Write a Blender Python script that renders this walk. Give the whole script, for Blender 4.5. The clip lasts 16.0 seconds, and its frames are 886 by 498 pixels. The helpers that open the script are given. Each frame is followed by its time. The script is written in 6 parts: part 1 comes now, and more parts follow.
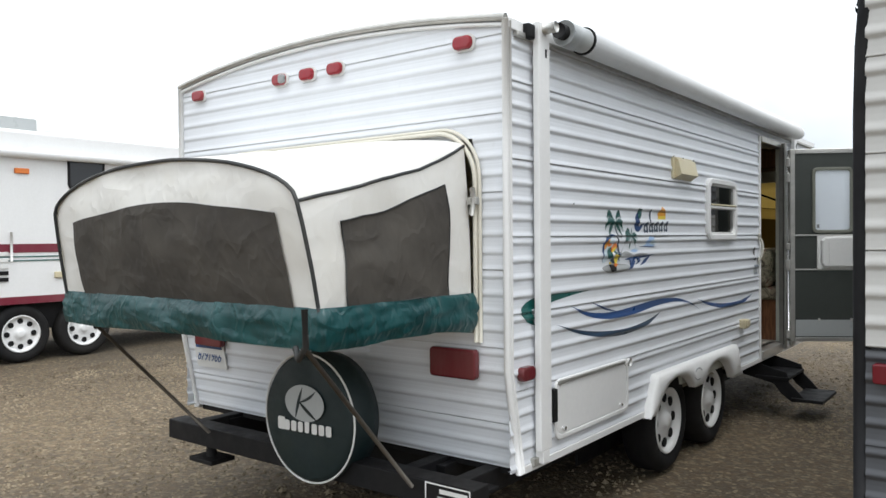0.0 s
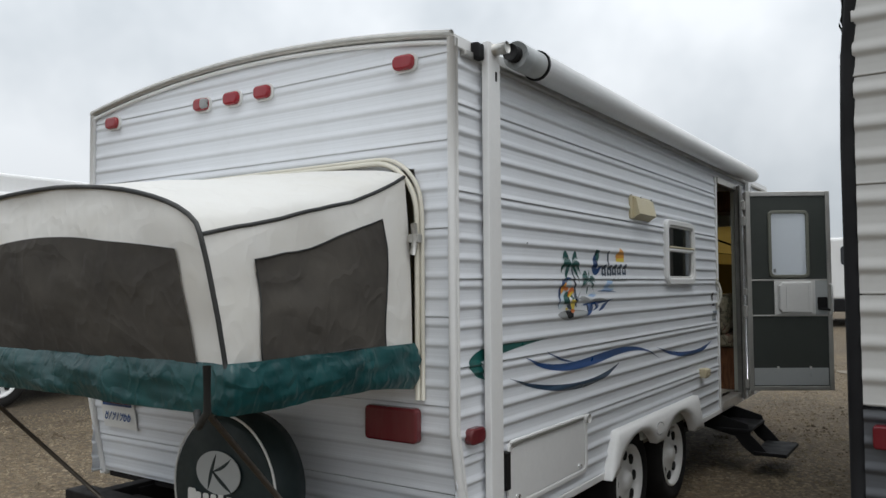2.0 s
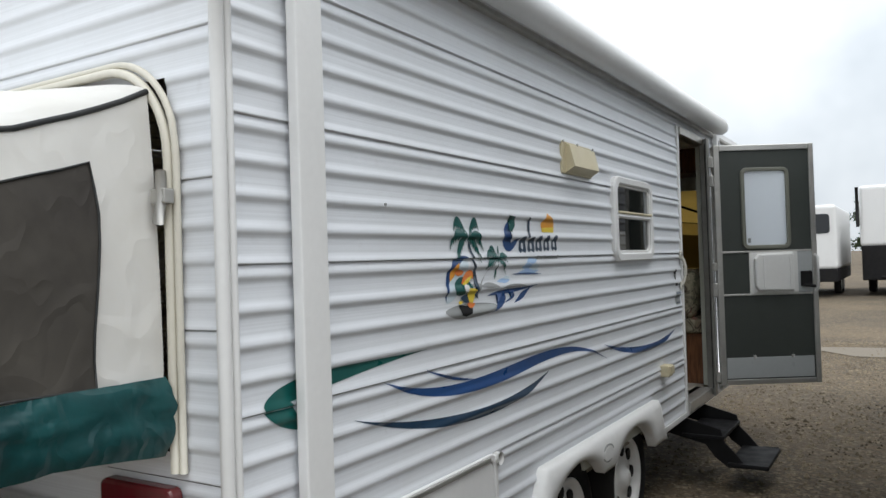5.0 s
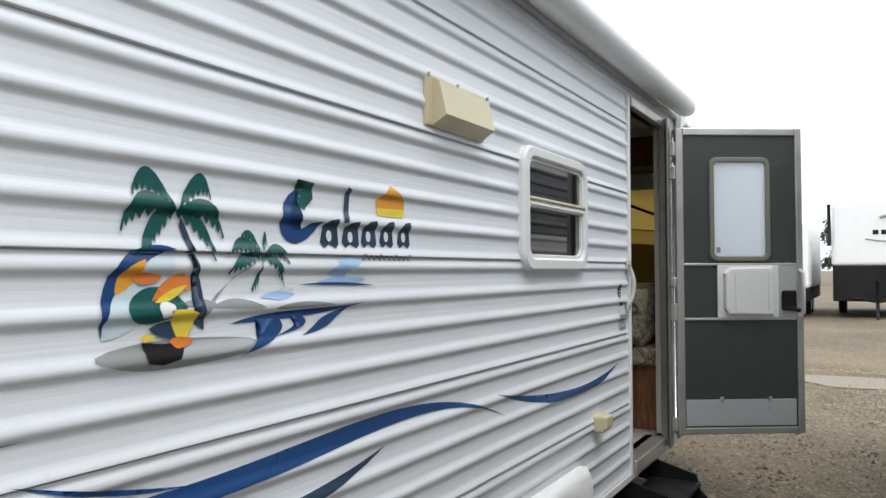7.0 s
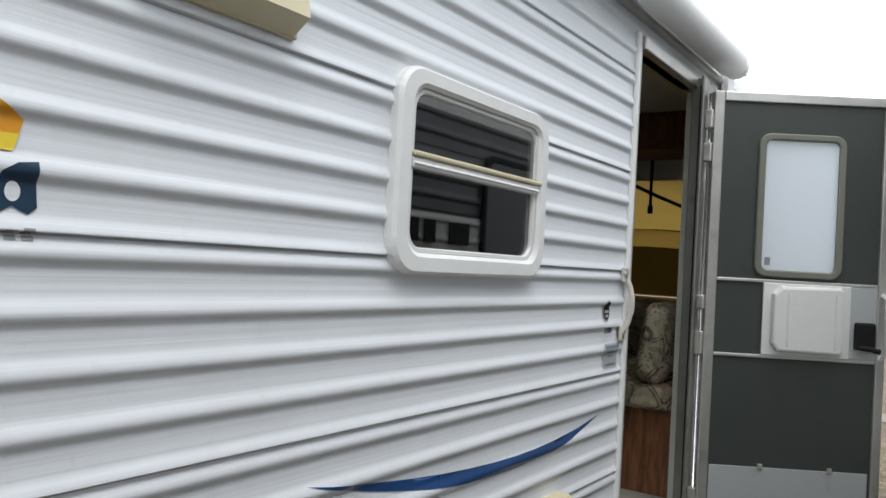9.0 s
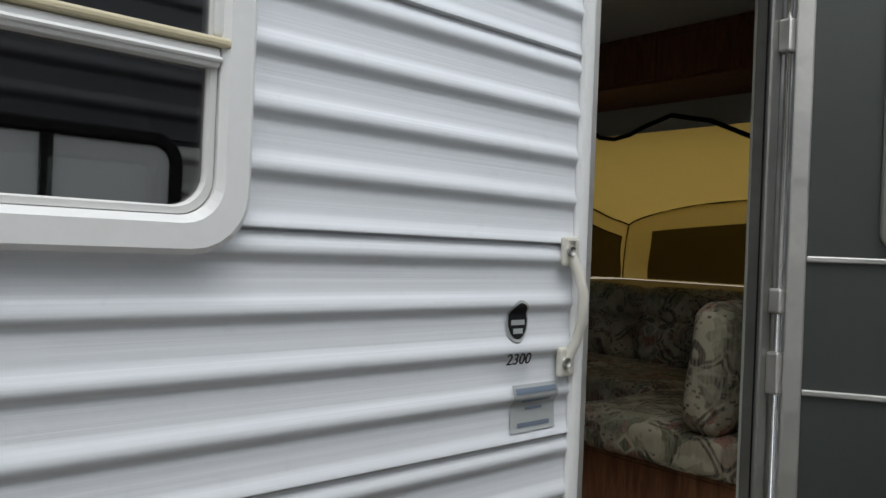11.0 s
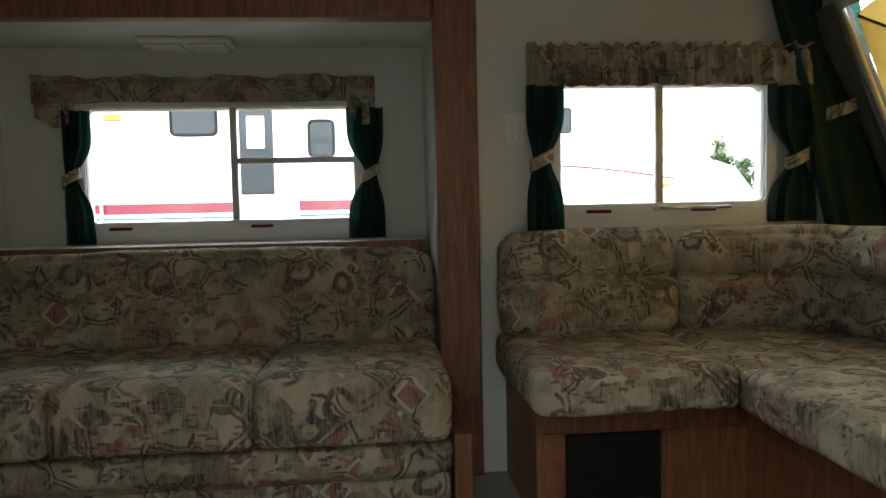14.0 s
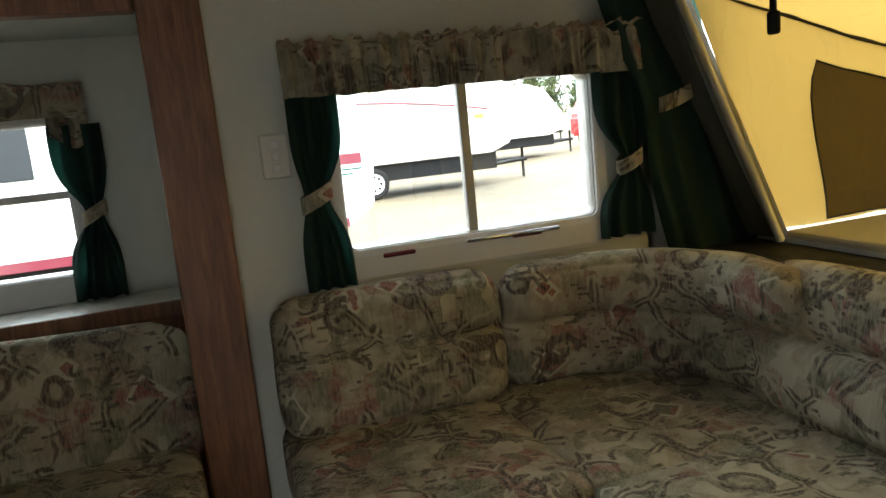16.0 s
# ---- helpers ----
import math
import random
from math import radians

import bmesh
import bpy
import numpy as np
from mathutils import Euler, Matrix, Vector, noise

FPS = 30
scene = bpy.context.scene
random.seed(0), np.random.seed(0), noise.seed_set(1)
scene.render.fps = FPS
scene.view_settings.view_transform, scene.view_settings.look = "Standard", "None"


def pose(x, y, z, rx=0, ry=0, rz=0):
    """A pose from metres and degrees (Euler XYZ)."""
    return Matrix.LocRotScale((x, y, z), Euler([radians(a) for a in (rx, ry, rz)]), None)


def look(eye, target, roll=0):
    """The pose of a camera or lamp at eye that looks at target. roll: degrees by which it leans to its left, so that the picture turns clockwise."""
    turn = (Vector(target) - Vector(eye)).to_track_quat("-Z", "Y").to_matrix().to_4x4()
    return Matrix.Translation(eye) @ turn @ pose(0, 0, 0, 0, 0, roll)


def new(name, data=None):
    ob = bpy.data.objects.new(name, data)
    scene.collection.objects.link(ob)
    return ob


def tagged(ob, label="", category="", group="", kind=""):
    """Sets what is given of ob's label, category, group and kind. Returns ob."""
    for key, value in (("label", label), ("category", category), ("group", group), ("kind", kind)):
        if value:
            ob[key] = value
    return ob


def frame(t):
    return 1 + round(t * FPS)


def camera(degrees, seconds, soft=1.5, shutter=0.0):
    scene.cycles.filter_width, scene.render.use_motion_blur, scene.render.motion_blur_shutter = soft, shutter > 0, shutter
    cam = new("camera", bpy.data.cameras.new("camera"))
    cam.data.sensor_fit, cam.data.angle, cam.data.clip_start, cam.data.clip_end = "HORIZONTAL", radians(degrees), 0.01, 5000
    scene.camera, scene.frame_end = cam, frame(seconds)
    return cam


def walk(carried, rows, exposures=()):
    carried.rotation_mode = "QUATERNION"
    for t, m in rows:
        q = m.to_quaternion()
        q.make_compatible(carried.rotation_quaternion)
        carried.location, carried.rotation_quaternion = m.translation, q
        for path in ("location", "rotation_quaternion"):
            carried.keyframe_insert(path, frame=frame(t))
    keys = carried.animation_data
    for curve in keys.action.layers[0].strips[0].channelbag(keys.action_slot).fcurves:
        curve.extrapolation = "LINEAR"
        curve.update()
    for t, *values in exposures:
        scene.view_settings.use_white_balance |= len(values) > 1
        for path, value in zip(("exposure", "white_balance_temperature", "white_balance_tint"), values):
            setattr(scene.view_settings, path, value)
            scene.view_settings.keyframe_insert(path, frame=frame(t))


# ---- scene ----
cam = camera(60.2, 16.0)
PATH = [
    (0, (-0.103, 1.871, 1.495), (-1.322, 3.456, 1.467), -0.5),
    (0.5, (-0.126, 1.924, 1.498), (-1.319, 3.529, 1.506), -0.3),
    (1, (-0.207, 2.029, 1.512), (-1.374, 3.653, 1.559), -0.0),
    (1.5, (-0.281, 2.127, 1.484), (-1.414, 3.773, 1.571), -0.1),
    (2, (-0.313, 2.228, 1.481), (-1.425, 3.888, 1.572), -0.4),
    (2.5, (-0.264, 2.319, 1.523), (-1.368, 3.986, 1.562), 0.1),
    (3, (-0.278, 2.483, 1.535), (-1.366, 4.161, 1.555), -0.2),
    (3.5, (-0.418, 2.745, 1.526), (-1.475, 4.442, 1.55), -0.9),
    (4, (-0.484, 2.996, 1.515), (-1.537, 4.696, 1.545), -1.5),
    (6.3, (-0.795, 4.363, 1.472), (-1.835, 6.071, 1.515), -1.9),
    (6.5, (-0.8, 4.509, 1.477), (-1.837, 6.219, 1.522), -1.3),
    (7, (-0.862, 4.887, 1.464), (-1.845, 6.628, 1.52), -0.2),
    (7.5, (-0.946, 5.214, 1.471), (-1.872, 6.986, 1.53), 1.2),
    (8, (-0.973, 5.527, 1.479), (-1.941, 7.275, 1.562), 2.4),
    (8.2, (-0.936, 5.625, 1.489), (-1.945, 7.35, 1.556), 2.9),
    (10.5, (-0.98, 7.22, 1.485), (-2.348, 8.678, 1.52), 2.0),
    (11, (-1.038, 7.564, 1.482), (-2.536, 8.89, 1.482), 2.3),
    (11.5, (-1.025, 7.908, 1.476), (-2.685, 9.023, 1.487), 3.8),
    (12, (-0.994, 8.211, 1.544), (-2.791, 9.08, 1.416), 5.0),
    (12.5, (-1.161, 8.512, 1.506), (-2.995, 9.297, 1.361), 2.7),
    (13, (-1.296, 8.745, 1.489), (-3.196, 9.356, 1.355), 0.2),
    (13.5, (-1.509, 9.006, 1.471), (-3.483, 9.305, 1.361), -0.4),
    (14, (-1.727, 9.076, 1.466), (-3.714, 9.258, 1.333), -1.2),
    (14.5, (-1.878, 9.121, 1.617), (-3.843, 9.392, 1.368), -1.9),
    (15, (-2.047, 9.198, 1.727), (-3.985, 9.568, 1.397), -2.7),
    (15.5, (-2.197, 9.281, 1.78), (-4.109, 9.733, 1.41), -4.8),
    (16, (-2.363, 9.354, 1.759), (-4.239, 9.956, 1.417), -5.7),
]
GROUND = -0.05
EXPOSURES = [(0.0, -0.36), (1.0, -0.55), (1.5, -0.86), (2.0, -1.08), (2.6, -1.2), (3.1, -1.2), (3.5, -1.02), (4.0, -0.9), (6.3, -0.14), (7.0, -0.04), (8.2, 0.0), (10.5, -0.25), (11.4, -0.2), (12.0, -0.15), (12.4, -0.4), (12.8, -0.2), (13.1, 0.75), (13.5, 1.85), (14.2, 2.45), (14.8, 2.58), (15.4, 2.45), (16.0, 2.38)]
walk(cam, [(t, look(eye, target, roll)) for t, eye, target, roll in PATH], EXPOSURES)

# ---- sky and sun: a bright overcast day ----
world = bpy.data.worlds.new("overcast")
scene.world = world
world.use_nodes = True
wt = world.node_tree
wt.nodes.clear()


def wnode(kind, **kw):
    n = wt.nodes.new(kind)
    for k, v in kw.items():
        n.inputs[k].default_value = v
    return n


w_out = wt.nodes.new("ShaderNodeOutputWorld")
w_bg = wt.nodes.new("ShaderNodeBackground")
w_sky = wt.nodes.new("ShaderNodeTexSky")
w_sky.sky_type, w_sky.sun_disc = "NISHITA", False
w_sky.sun_elevation, w_sky.sun_rotation = radians(66), radians(117)
w_sky.air_density, w_sky.dust_density = 1.0, 4.0
w_scale = wnode("ShaderNodeVectorMath")
w_scale.operation = "SCALE"
w_scale.inputs["Scale"].default_value = 0.11
w_co = wt.nodes.new("ShaderNodeTexCoord")
w_noise = wnode("ShaderNodeTexNoise", Scale=2.2, Detail=5.0, Roughness=0.55)
w_ramp = wt.nodes.new("ShaderNodeValToRGB")
w_ramp.color_ramp.elements[0].position, w_ramp.color_ramp.elements[0].color = 0.34, (0.82, 0.90, 0.97, 1)
w_ramp.color_ramp.elements[1].position, w_ramp.color_ramp.elements[1].color = 0.6, (1.3, 1.36, 1.42, 1)
w_sep = wt.nodes.new("ShaderNodeSeparateXYZ")
w_map = wnode("ShaderNodeMapRange", **{"From Min": 0.0, "From Max": 1.0, "To Min": 1.25, "To Max": 2.75})
w_mul = wt.nodes.new("ShaderNodeVectorMath")
w_mul.operation = "SCALE"
w_mix = wt.nodes.new("ShaderNodeMix")
w_mix.data_type = "RGBA"
w_mix.inputs["Factor"].default_value = 0.88
ln = wt.links.new
ln(w_sky.outputs[0], w_scale.inputs[0])
ln(w_co.outputs["Generated"], w_noise.inputs["Vector"])
ln(w_noise.outputs["Fac"], w_ramp.inputs[0])
ln(w_co.outputs["Generated"], w_sep.inputs[0])
ln(w_sep.outputs["Z"], w_map.inputs["Value"])
ln(w_ramp.outputs[0], w_mul.inputs[0])
ln(w_map.outputs[0], w_mul.inputs["Scale"])
ln(w_scale.outputs[0], w_mix.inputs["A"])
ln(w_mul.outputs[0], w_mix.inputs["B"])
ln(w_mix.outputs["Result"], w_bg.inputs["Color"])
w_bg.inputs["Strength"].default_value = 1.0
ln(w_bg.outputs[0], w_out.inputs[0])

sun = new("sun", bpy.data.lights.new("sun", "SUN"))
sun.data.energy, sun.data.angle, sun.data.color = 1.3, radians(30), (1.0, 0.98, 0.96)
sun.matrix_world = look((0, 0, 20), (-8.0, 4.0, 0.0))


# ---- materials ----
class M:
    """A small builder of node materials."""

    def __init__(self, name, color=(0.8, 0.8, 0.8), rough=0.5, metal=0.0, spec=0.5):
        self.m = bpy.data.materials.new(name)
        self.m.use_nodes = True
        self.t = self.m.node_tree
        self.b = self.t.nodes["Principled BSDF"]
        self.b.inputs["Base Color"].default_value = (*color, 1)
        self.b.inputs["Roughness"].default_value = rough
        self.b.inputs["Metallic"].default_value = metal
        self.b.inputs["Specular IOR Level"].default_value = spec
        self.co = self.t.nodes.new("ShaderNodeTexCoord").outputs["Object"]

    def node(self, kind, **kw):
        n = self.t.nodes.new(kind)
        for k, v in kw.items():
            n.inputs[k].default_value = v
        return n

    def link(self, a, b):
        self.t.links.new(a, b)

    def scaled(self, s):
        n = self.node("ShaderNodeMapping")
        n.inputs["Scale"].default_value = s
        self.link(self.co, n.inputs["Vector"])
        return n.outputs[0]

    def noise(self, scale, detail=4.0, rough=0.55, stretch=None, distort=0.0):
        n = self.node("ShaderNodeTexNoise", Scale=scale, Detail=detail, Roughness=rough, Distortion=distort)
        self.link(self.scaled(stretch) if stretch else self.co, n.inputs["Vector"])
        return n.outputs["Fac"]

    def voronoi(self, scale, feature="F1", distance="EUCLIDEAN", out="Distance", stretch=None, vec=None):
        n = self.node("ShaderNodeTexVoronoi")
        n.feature = feature
        if feature != "DISTANCE_TO_EDGE":
            n.distance = distance
        n.inputs["Scale"].default_value = scale
        self.link(vec or (self.scaled(stretch) if stretch else self.co), n.inputs["Vector"])
        return n.outputs[out]

    def ramp(self, fac, *stops, constant=False):
        n = self.node("ShaderNodeValToRGB")
        if constant:
            n.color_ramp.interpolation = "CONSTANT"
        e = n.color_ramp.elements
        while len(e) < len(stops):
            e.new(0.5)
        for i, (p, c) in enumerate(stops):
            e[i].position, e[i].color = p, (*c, 1) if not isinstance(c, (int, float)) else (c, c, c, 1)
        self.link(fac, n.inputs[0])
        return n.outputs[0]

    def mix(self, fac, a, b, mode="MIX"):
        n = self.node("ShaderNodeMix")
        n.data_type, n.blend_type = "RGBA", mode
        for v, k in ((fac, "Factor"), (a, "A"), (b, "B")):
            if isinstance(v, (int, float)):
                n.inputs[k].default_value = v
            elif isinstance(v, tuple):
                n.inputs[k].default_value = (*v, 1)
            else:
                self.link(v, n.inputs[k])
        return n.outputs["Result"]

    def creases(self, scale=1.0):
        """Sharp folds in two sizes, of cloth that has been packed away."""
        big = self.ramp(self.noise(2.6 * scale, 2, 0.5, (1, 1, 1.7)), (0.36, 0.0), (0.5, 1.0), (0.56, 0.1))
        small = self.ramp(self.noise(6.5 * scale, 2, 0.5, (1.5, 1.5, 1)), (0.4, 0.0), (0.5, 1.0), (0.58, 0.0))
        return self.mix(0.35, self.mix(0.4, big, small), self.noise(5.0 * scale, 3, 0.5))

    def color(self, sock):
        self.link(sock, self.b.inputs["Base Color"])
        return self

    def rough(self, sock):
        self.link(sock, self.b.inputs["Roughness"])
        return self

    def bump(self, sock, strength=0.2, dist=0.01):
        n = self.node("ShaderNodeBump", Strength=strength, Distance=dist)
        self.link(sock, n.inputs["Height"])
        self.link(n.outputs[0], self.b.inputs["Normal"])
        return self


def painted(name, color, rough=0.35, dirt=(0.45, 0.42, 0.36), amount=0.12, spec=0.5):
    """Paint or plastic with faint grime and streaks."""
    k = M(name, color, rough, 0, spec)
    fac = k.ramp(k.noise(1.6, 6, 0.65, (1, 1, 0.25)), (0.42, 0.0), (0.78, amount))
    fine = k.ramp(k.noise(38, 3), (0.35, 0.97), (0.7, 1.0))
    k.color(k.mix(1.0, k.mix(fac, color, dirt), fine, "MULTIPLY"))
    k.rough(k.ramp(k.noise(9, 4), (0.3, rough * 0.85), (0.75, min(1, rough * 1.35))))
    return k.m


def ribbed_paint(name, color):
    """Roll-formed painted aluminium: fine lengthwise streaks, faint run-off marks, dull gloss."""
    k = M(name, color, 0.38)
    streak = k.ramp(k.noise(1.0, 5, 0.7, (0.5, 0.5, 210)), (0.32, 0.88), (0.68, 1.0))
    wash = k.ramp(k.noise(1.3, 6, 0.65, (1.5, 1.5, 0.22)), (0.45, 0.0), (0.8, 0.17))
    speck = k.ramp(k.noise(26, 4, 0.6), (0.62, 0.0), (0.8, 0.25))
    c = k.mix(wash, color, (0.47, 0.45, 0.40))
    c = k.mix(speck, c, (0.55, 0.55, 0.55))
    k.color(k.mix(1.0, c, streak, "MULTIPLY"))
    k.rough(k.ramp(k.noise(7, 4), (0.3, 0.32), (0.75, 0.52)))
    k.bump(k.noise(1.0, 4, 0.6, (0.6, 0.6, 130)), 0.12, 0.004)
    return k.m


def metal(name, color=(0.62, 0.62, 0.6), rough=0.35):
    k = M(name, color, rough, 0.9)
    k.rough(k.ramp(k.noise(14, 5), (0.3, rough * 0.7), (0.75, min(1, rough * 1.5))))
    k.color(k.mix(k.ramp(k.noise(5, 5), (0.45, 0.0), (0.8, 0.4)), color, tuple(c * 0.55 for c in color)))
    return k.m


def wood(name, dark, light):
    k = M(name, light, 0.42)
    grain = k.noise(9, 6, 0.6, (6, 6, 0.55), 0.8)
    pore = k.noise(60, 3, 0.6, (4, 4, 0.25))
    c = k.mix(k.ramp(grain, (0.32, 0.0), (0.68, 1.0)), dark, light)
    k.color(k.mix(k.ramp(pore, (0.5, 0.0), (0.75, 0.55)), c, tuple(d * 0.5 for d in dark)))
    k.bump(pore, 0.15, 0.002)
    return k.m


def cloth(name, base, fold=(0.6, 0.6, 0.6), weave=500, rough=0.9, sheen=0.0):
    k = M(name, base, rough, 0, 0.2)
    v = k.noise(5, 5, 0.6)
    k.color(k.mix(k.ramp(v, (0.3, 0.0), (0.75, 0.35)), base, tuple(b * f for b, f in zip(base, fold))))
    k.bump(k.noise(weave, 2), 0.25, 0.001)
    return k.m


def canvas(name, front, through_color, share=0.45):
    """Tent cloth: lets part of the daylight through."""
    k = M(name, front, 0.85, 0, 0.25)
    stain = k.ramp(k.noise(3.0, 6, 0.65), (0.45, 0.0), (0.8, 0.3))
    col = k.mix(stain, front, tuple(a * b for a, b in zip(front, (0.8, 0.76, 0.66))))
    k.color(col)
    k.bump(k.creases(0.7), 0.38, 0.02)
    tr = k.node("ShaderNodeBsdfTranslucent")
    tr.inputs["Color"].default_value = (*through_color, 1)
    mx = k.node("ShaderNodeMixShader")
    mx.inputs[0].default_value = share
    k.link(k.b.outputs[0], mx.inputs[1])
    k.link(tr.outputs[0], mx.inputs[2])
    k.link(mx.outputs[0], k.t.nodes["Material Output"].inputs[0])
    return k.m


def glass(name, tint, gloss=0.02, ior=1.5):
    k = M(name)
    tp = k.node("ShaderNodeBsdfTransparent")
    tp.inputs[0].default_value = (*tint, 1)
    gl = k.node("ShaderNodeBsdfGlossy")
    gl.inputs["Roughness"].default_value = gloss
    fr = k.node("ShaderNodeFresnel")
    fr.inputs["IOR"].default_value = ior
    mx = k.node("ShaderNodeMixShader")
    k.link(fr.outputs[0], mx.inputs[0])
    k.link(tp.outputs[0], mx.inputs[1])
    k.link(gl.outputs[0], mx.inputs[2])
    k.link(mx.outputs[0], k.t.nodes["Material Output"].inputs[0])
    return k.m


def upholstery():
    """Woven print: beige ground, olive, mauve and brown shards, dark brush strokes and rings."""
    k = M("printed_upholstery", (0.4, 0.36, 0.26), 0.92, 0, 0.15)
    warp = k.node("ShaderNodeTexNoise", Scale=7.0, Detail=2.0)
    k.link(k.co, warp.inputs["Vector"])
    off = k.node("ShaderNodeVectorMath")
    off.operation = "MULTIPLY_ADD"
    off.inputs[1].default_value = (0.07, 0.07, 0.07)
    k.link(warp.outputs["Color"], off.inputs[0])
    k.link(k.co, off.inputs[2])
    v = off.outputs[0]

    def cells(scale, kind, *stops):
        sep = k.node("ShaderNodeSeparateXYZ")
        k.link(k.voronoi(scale, out="Color", distance=kind, vec=v), sep.inputs[0])
        return k.ramp(sep.outputs[0], *stops, constant=True)

    def both(a, b):
        return k.mix(1.0, a, b, "MULTIPLY")

    tan, pale = (0.29, 0.25, 0.17), (0.40, 0.355, 0.25)
    big = cells(8.5, "MANHATTAN", (0.0, pale), (0.22, (0.115, 0.115, 0.065)), (0.44, tan), (0.62, (0.17, 0.165, 0.105)), (0.76, pale), (0.84, (0.20, 0.075, 0.06)))
    small = cells(19, "CHEBYCHEV", (0.0, pale), (0.2, (0.10, 0.095, 0.06)), (0.36, tan), (0.55, (0.22, 0.085, 0.068)), (0.66, (0.24, 0.225, 0.15)), (0.85, pale))
    c = k.mix(k.ramp(k.noise(7, 3, 0.6), (0.46, 0.0), (0.54, 1.0)), big, small)
    c = k.mix(k.ramp(k.noise(16, 4, 0.65), (0.5, 0.0), (0.62, 0.75)), c, pale)
    # soft clouds of grey-green and mauve under the drawing
    c = k.mix(k.ramp(k.noise(4.5, 3, 0.55, (1, 1.2, 1)), (0.47, 0.0), (0.6, 0.6)), c, (0.125, 0.13, 0.085))
    c = k.mix(k.ramp(k.noise(5.5, 3, 0.55, (1.2, 1, 1.1)), (0.54, 0.0), (0.64, 0.5)), c, (0.20, 0.115, 0.085))
    # diamonds, mauve or grey-green, with pale outlines
    dia = k.voronoi(7.0, distance="MANHATTAN")
    some = k.ramp(k.noise(3.6, 1), (0.5, 0.0), (0.53, 1.0))
    c = k.mix(both(k.ramp(dia, (0.42, 1.0), (0.44, 0.0)), some), c, (0.44, 0.40, 0.29))
    c = k.mix(both(k.ramp(dia, (0.33, 1.0), (0.35, 0.0)), some), c, cells(7.0, "MANHATTAN", (0.0, (0.21, 0.075, 0.06)), (0.5, (0.11, 0.115, 0.08))))
    # brush strokes on the borders of the shards
    edge = k.voronoi(8.0, feature="DISTANCE_TO_EDGE", vec=v)
    stroke = k.ramp(edge, (0.02, 0.0), (0.035, 1.0), (0.085, 1.0), (0.1, 0.0))
    c = k.mix(both(stroke, k.ramp(k.noise(9, 2), (0.48, 0.0), (0.52, 0.92))), c, (0.036, 0.026, 0.02))
    # rings and crescents
    ring_ = k.ramp(k.voronoi(6.4, vec=v), (0.2, 0.0), (0.23, 1.0), (0.31, 1.0), (0.34, 0.0))
    c = k.mix(both(ring_, k.ramp(k.noise(5.2, 1), (0.49, 0.0), (0.52, 0.95))), c, (0.045, 0.03, 0.026))
    # pale outlines and hatching
    line = k.ramp(k.voronoi(11, feature="DISTANCE_TO_EDGE", vec=v), (0.03, 1.0), (0.06, 0.0))
    c = k.mix(both(line, k.ramp(k.noise(6, 2, 0.5, (1, 1.3, 1)), (0.5, 0.0), (0.55, 0.4))), c, (0.40, 0.36, 0.265))
    tick = k.ramp(k.voronoi(42, distance="CHEBYCHEV", stretch=(1, 0.45, 1.6)), (0.22, 1.0), (0.27, 0.0))
    c = k.mix(both(tick, k.ramp(k.noise(5.0, 2, 0.5, (1.3, 1, 1)), (0.52, 0.0), (0.55, 0.9))), c, (0.05, 0.043, 0.033))
    thread = k.noise(150, 3, 0.6, (1, 1, 0.12))
    c = k.mix(k.ramp(thread, (0.35, 0.0), (0.7, 0.42)), c, (0.47, 0.42, 0.32))
    k.color(c)
    k.bump(thread, 0.3, 0.002)
    return k.m


def gravel():
    k = M("gravel_lot", (0.16, 0.14, 0.11), 0.9)
    big = k.noise(0.35, 5, 0.6)
    c = k.mix(k.ramp(big, (0.35, 0.0), (0.65, 1.0)), (0.062, 0.041, 0.021), (0.150, 0.102, 0.054))
    stone = k.voronoi(42, out="Color")
    sep = k.node("ShaderNodeSeparateXYZ")
    k.link(stone, sep.inputs[0])
    c = k.mix(k.ramp(sep.outputs[0], (0.0, 0.0), (0.62, 0.1), (0.9, 0.55), (1.0, 0.9)), c, (0.31, 0.245, 0.155))
    c = k.mix(k.ramp(k.noise(14, 5, 0.7), (0.4, 0.55), (0.62, 0.0)), c, (0.045, 0.04, 0.03))
    wet = k.ramp(k.noise(0.22, 3), (0.56, 0.0), (0.66, 1.0))
    k.color(k.mix(k.mix(1.0, wet, (0.4, 0.4, 0.4), "MULTIPLY"), c, (0.055, 0.046, 0.034)))
    k.bump(k.mix(0.5, k.voronoi(42), k.noise(24, 6, 0.7)), 0.7, 0.02)
    return k.m


SIDING = ribbed_paint("white_aluminium_siding", (0.77, 0.795, 0.83))
SIDING_GREY = painted("pale_grey_siding", (0.47, 0.465, 0.445), 0.45)
SIDING_DARK = painted("charcoal_siding", (0.06, 0.063, 0.07), 0.4, (0.12, 0.11, 0.1), 0.2)
WHITE = painted("white_enamel", (0.8, 0.8, 0.79), 0.35)
HANDLE = painted("yellowed_white_plastic", (0.62, 0.60, 0.53), 0.4, (0.4, 0.36, 0.28), 0.25)
CREAM = painted("aged_cream_plastic", (0.62, 0.55, 0.37), 0.45, (0.4, 0.33, 0.2), 0.2)
WHITE_PLASTIC = painted("white_plastic", (0.72, 0.72, 0.7), 0.4)
BLACK = painted("black_frame_paint", (0.009, 0.009, 0.010), 0.6, (0.04, 0.034, 0.028), 0.25, 0.2)
RUBBER = painted("tyre_rubber", (0.014, 0.014, 0.015), 0.8, (0.06, 0.052, 0.04), 0.3, 0.15)
PIPING = painted("black_piping", (0.015, 0.017, 0.018), 0.6)
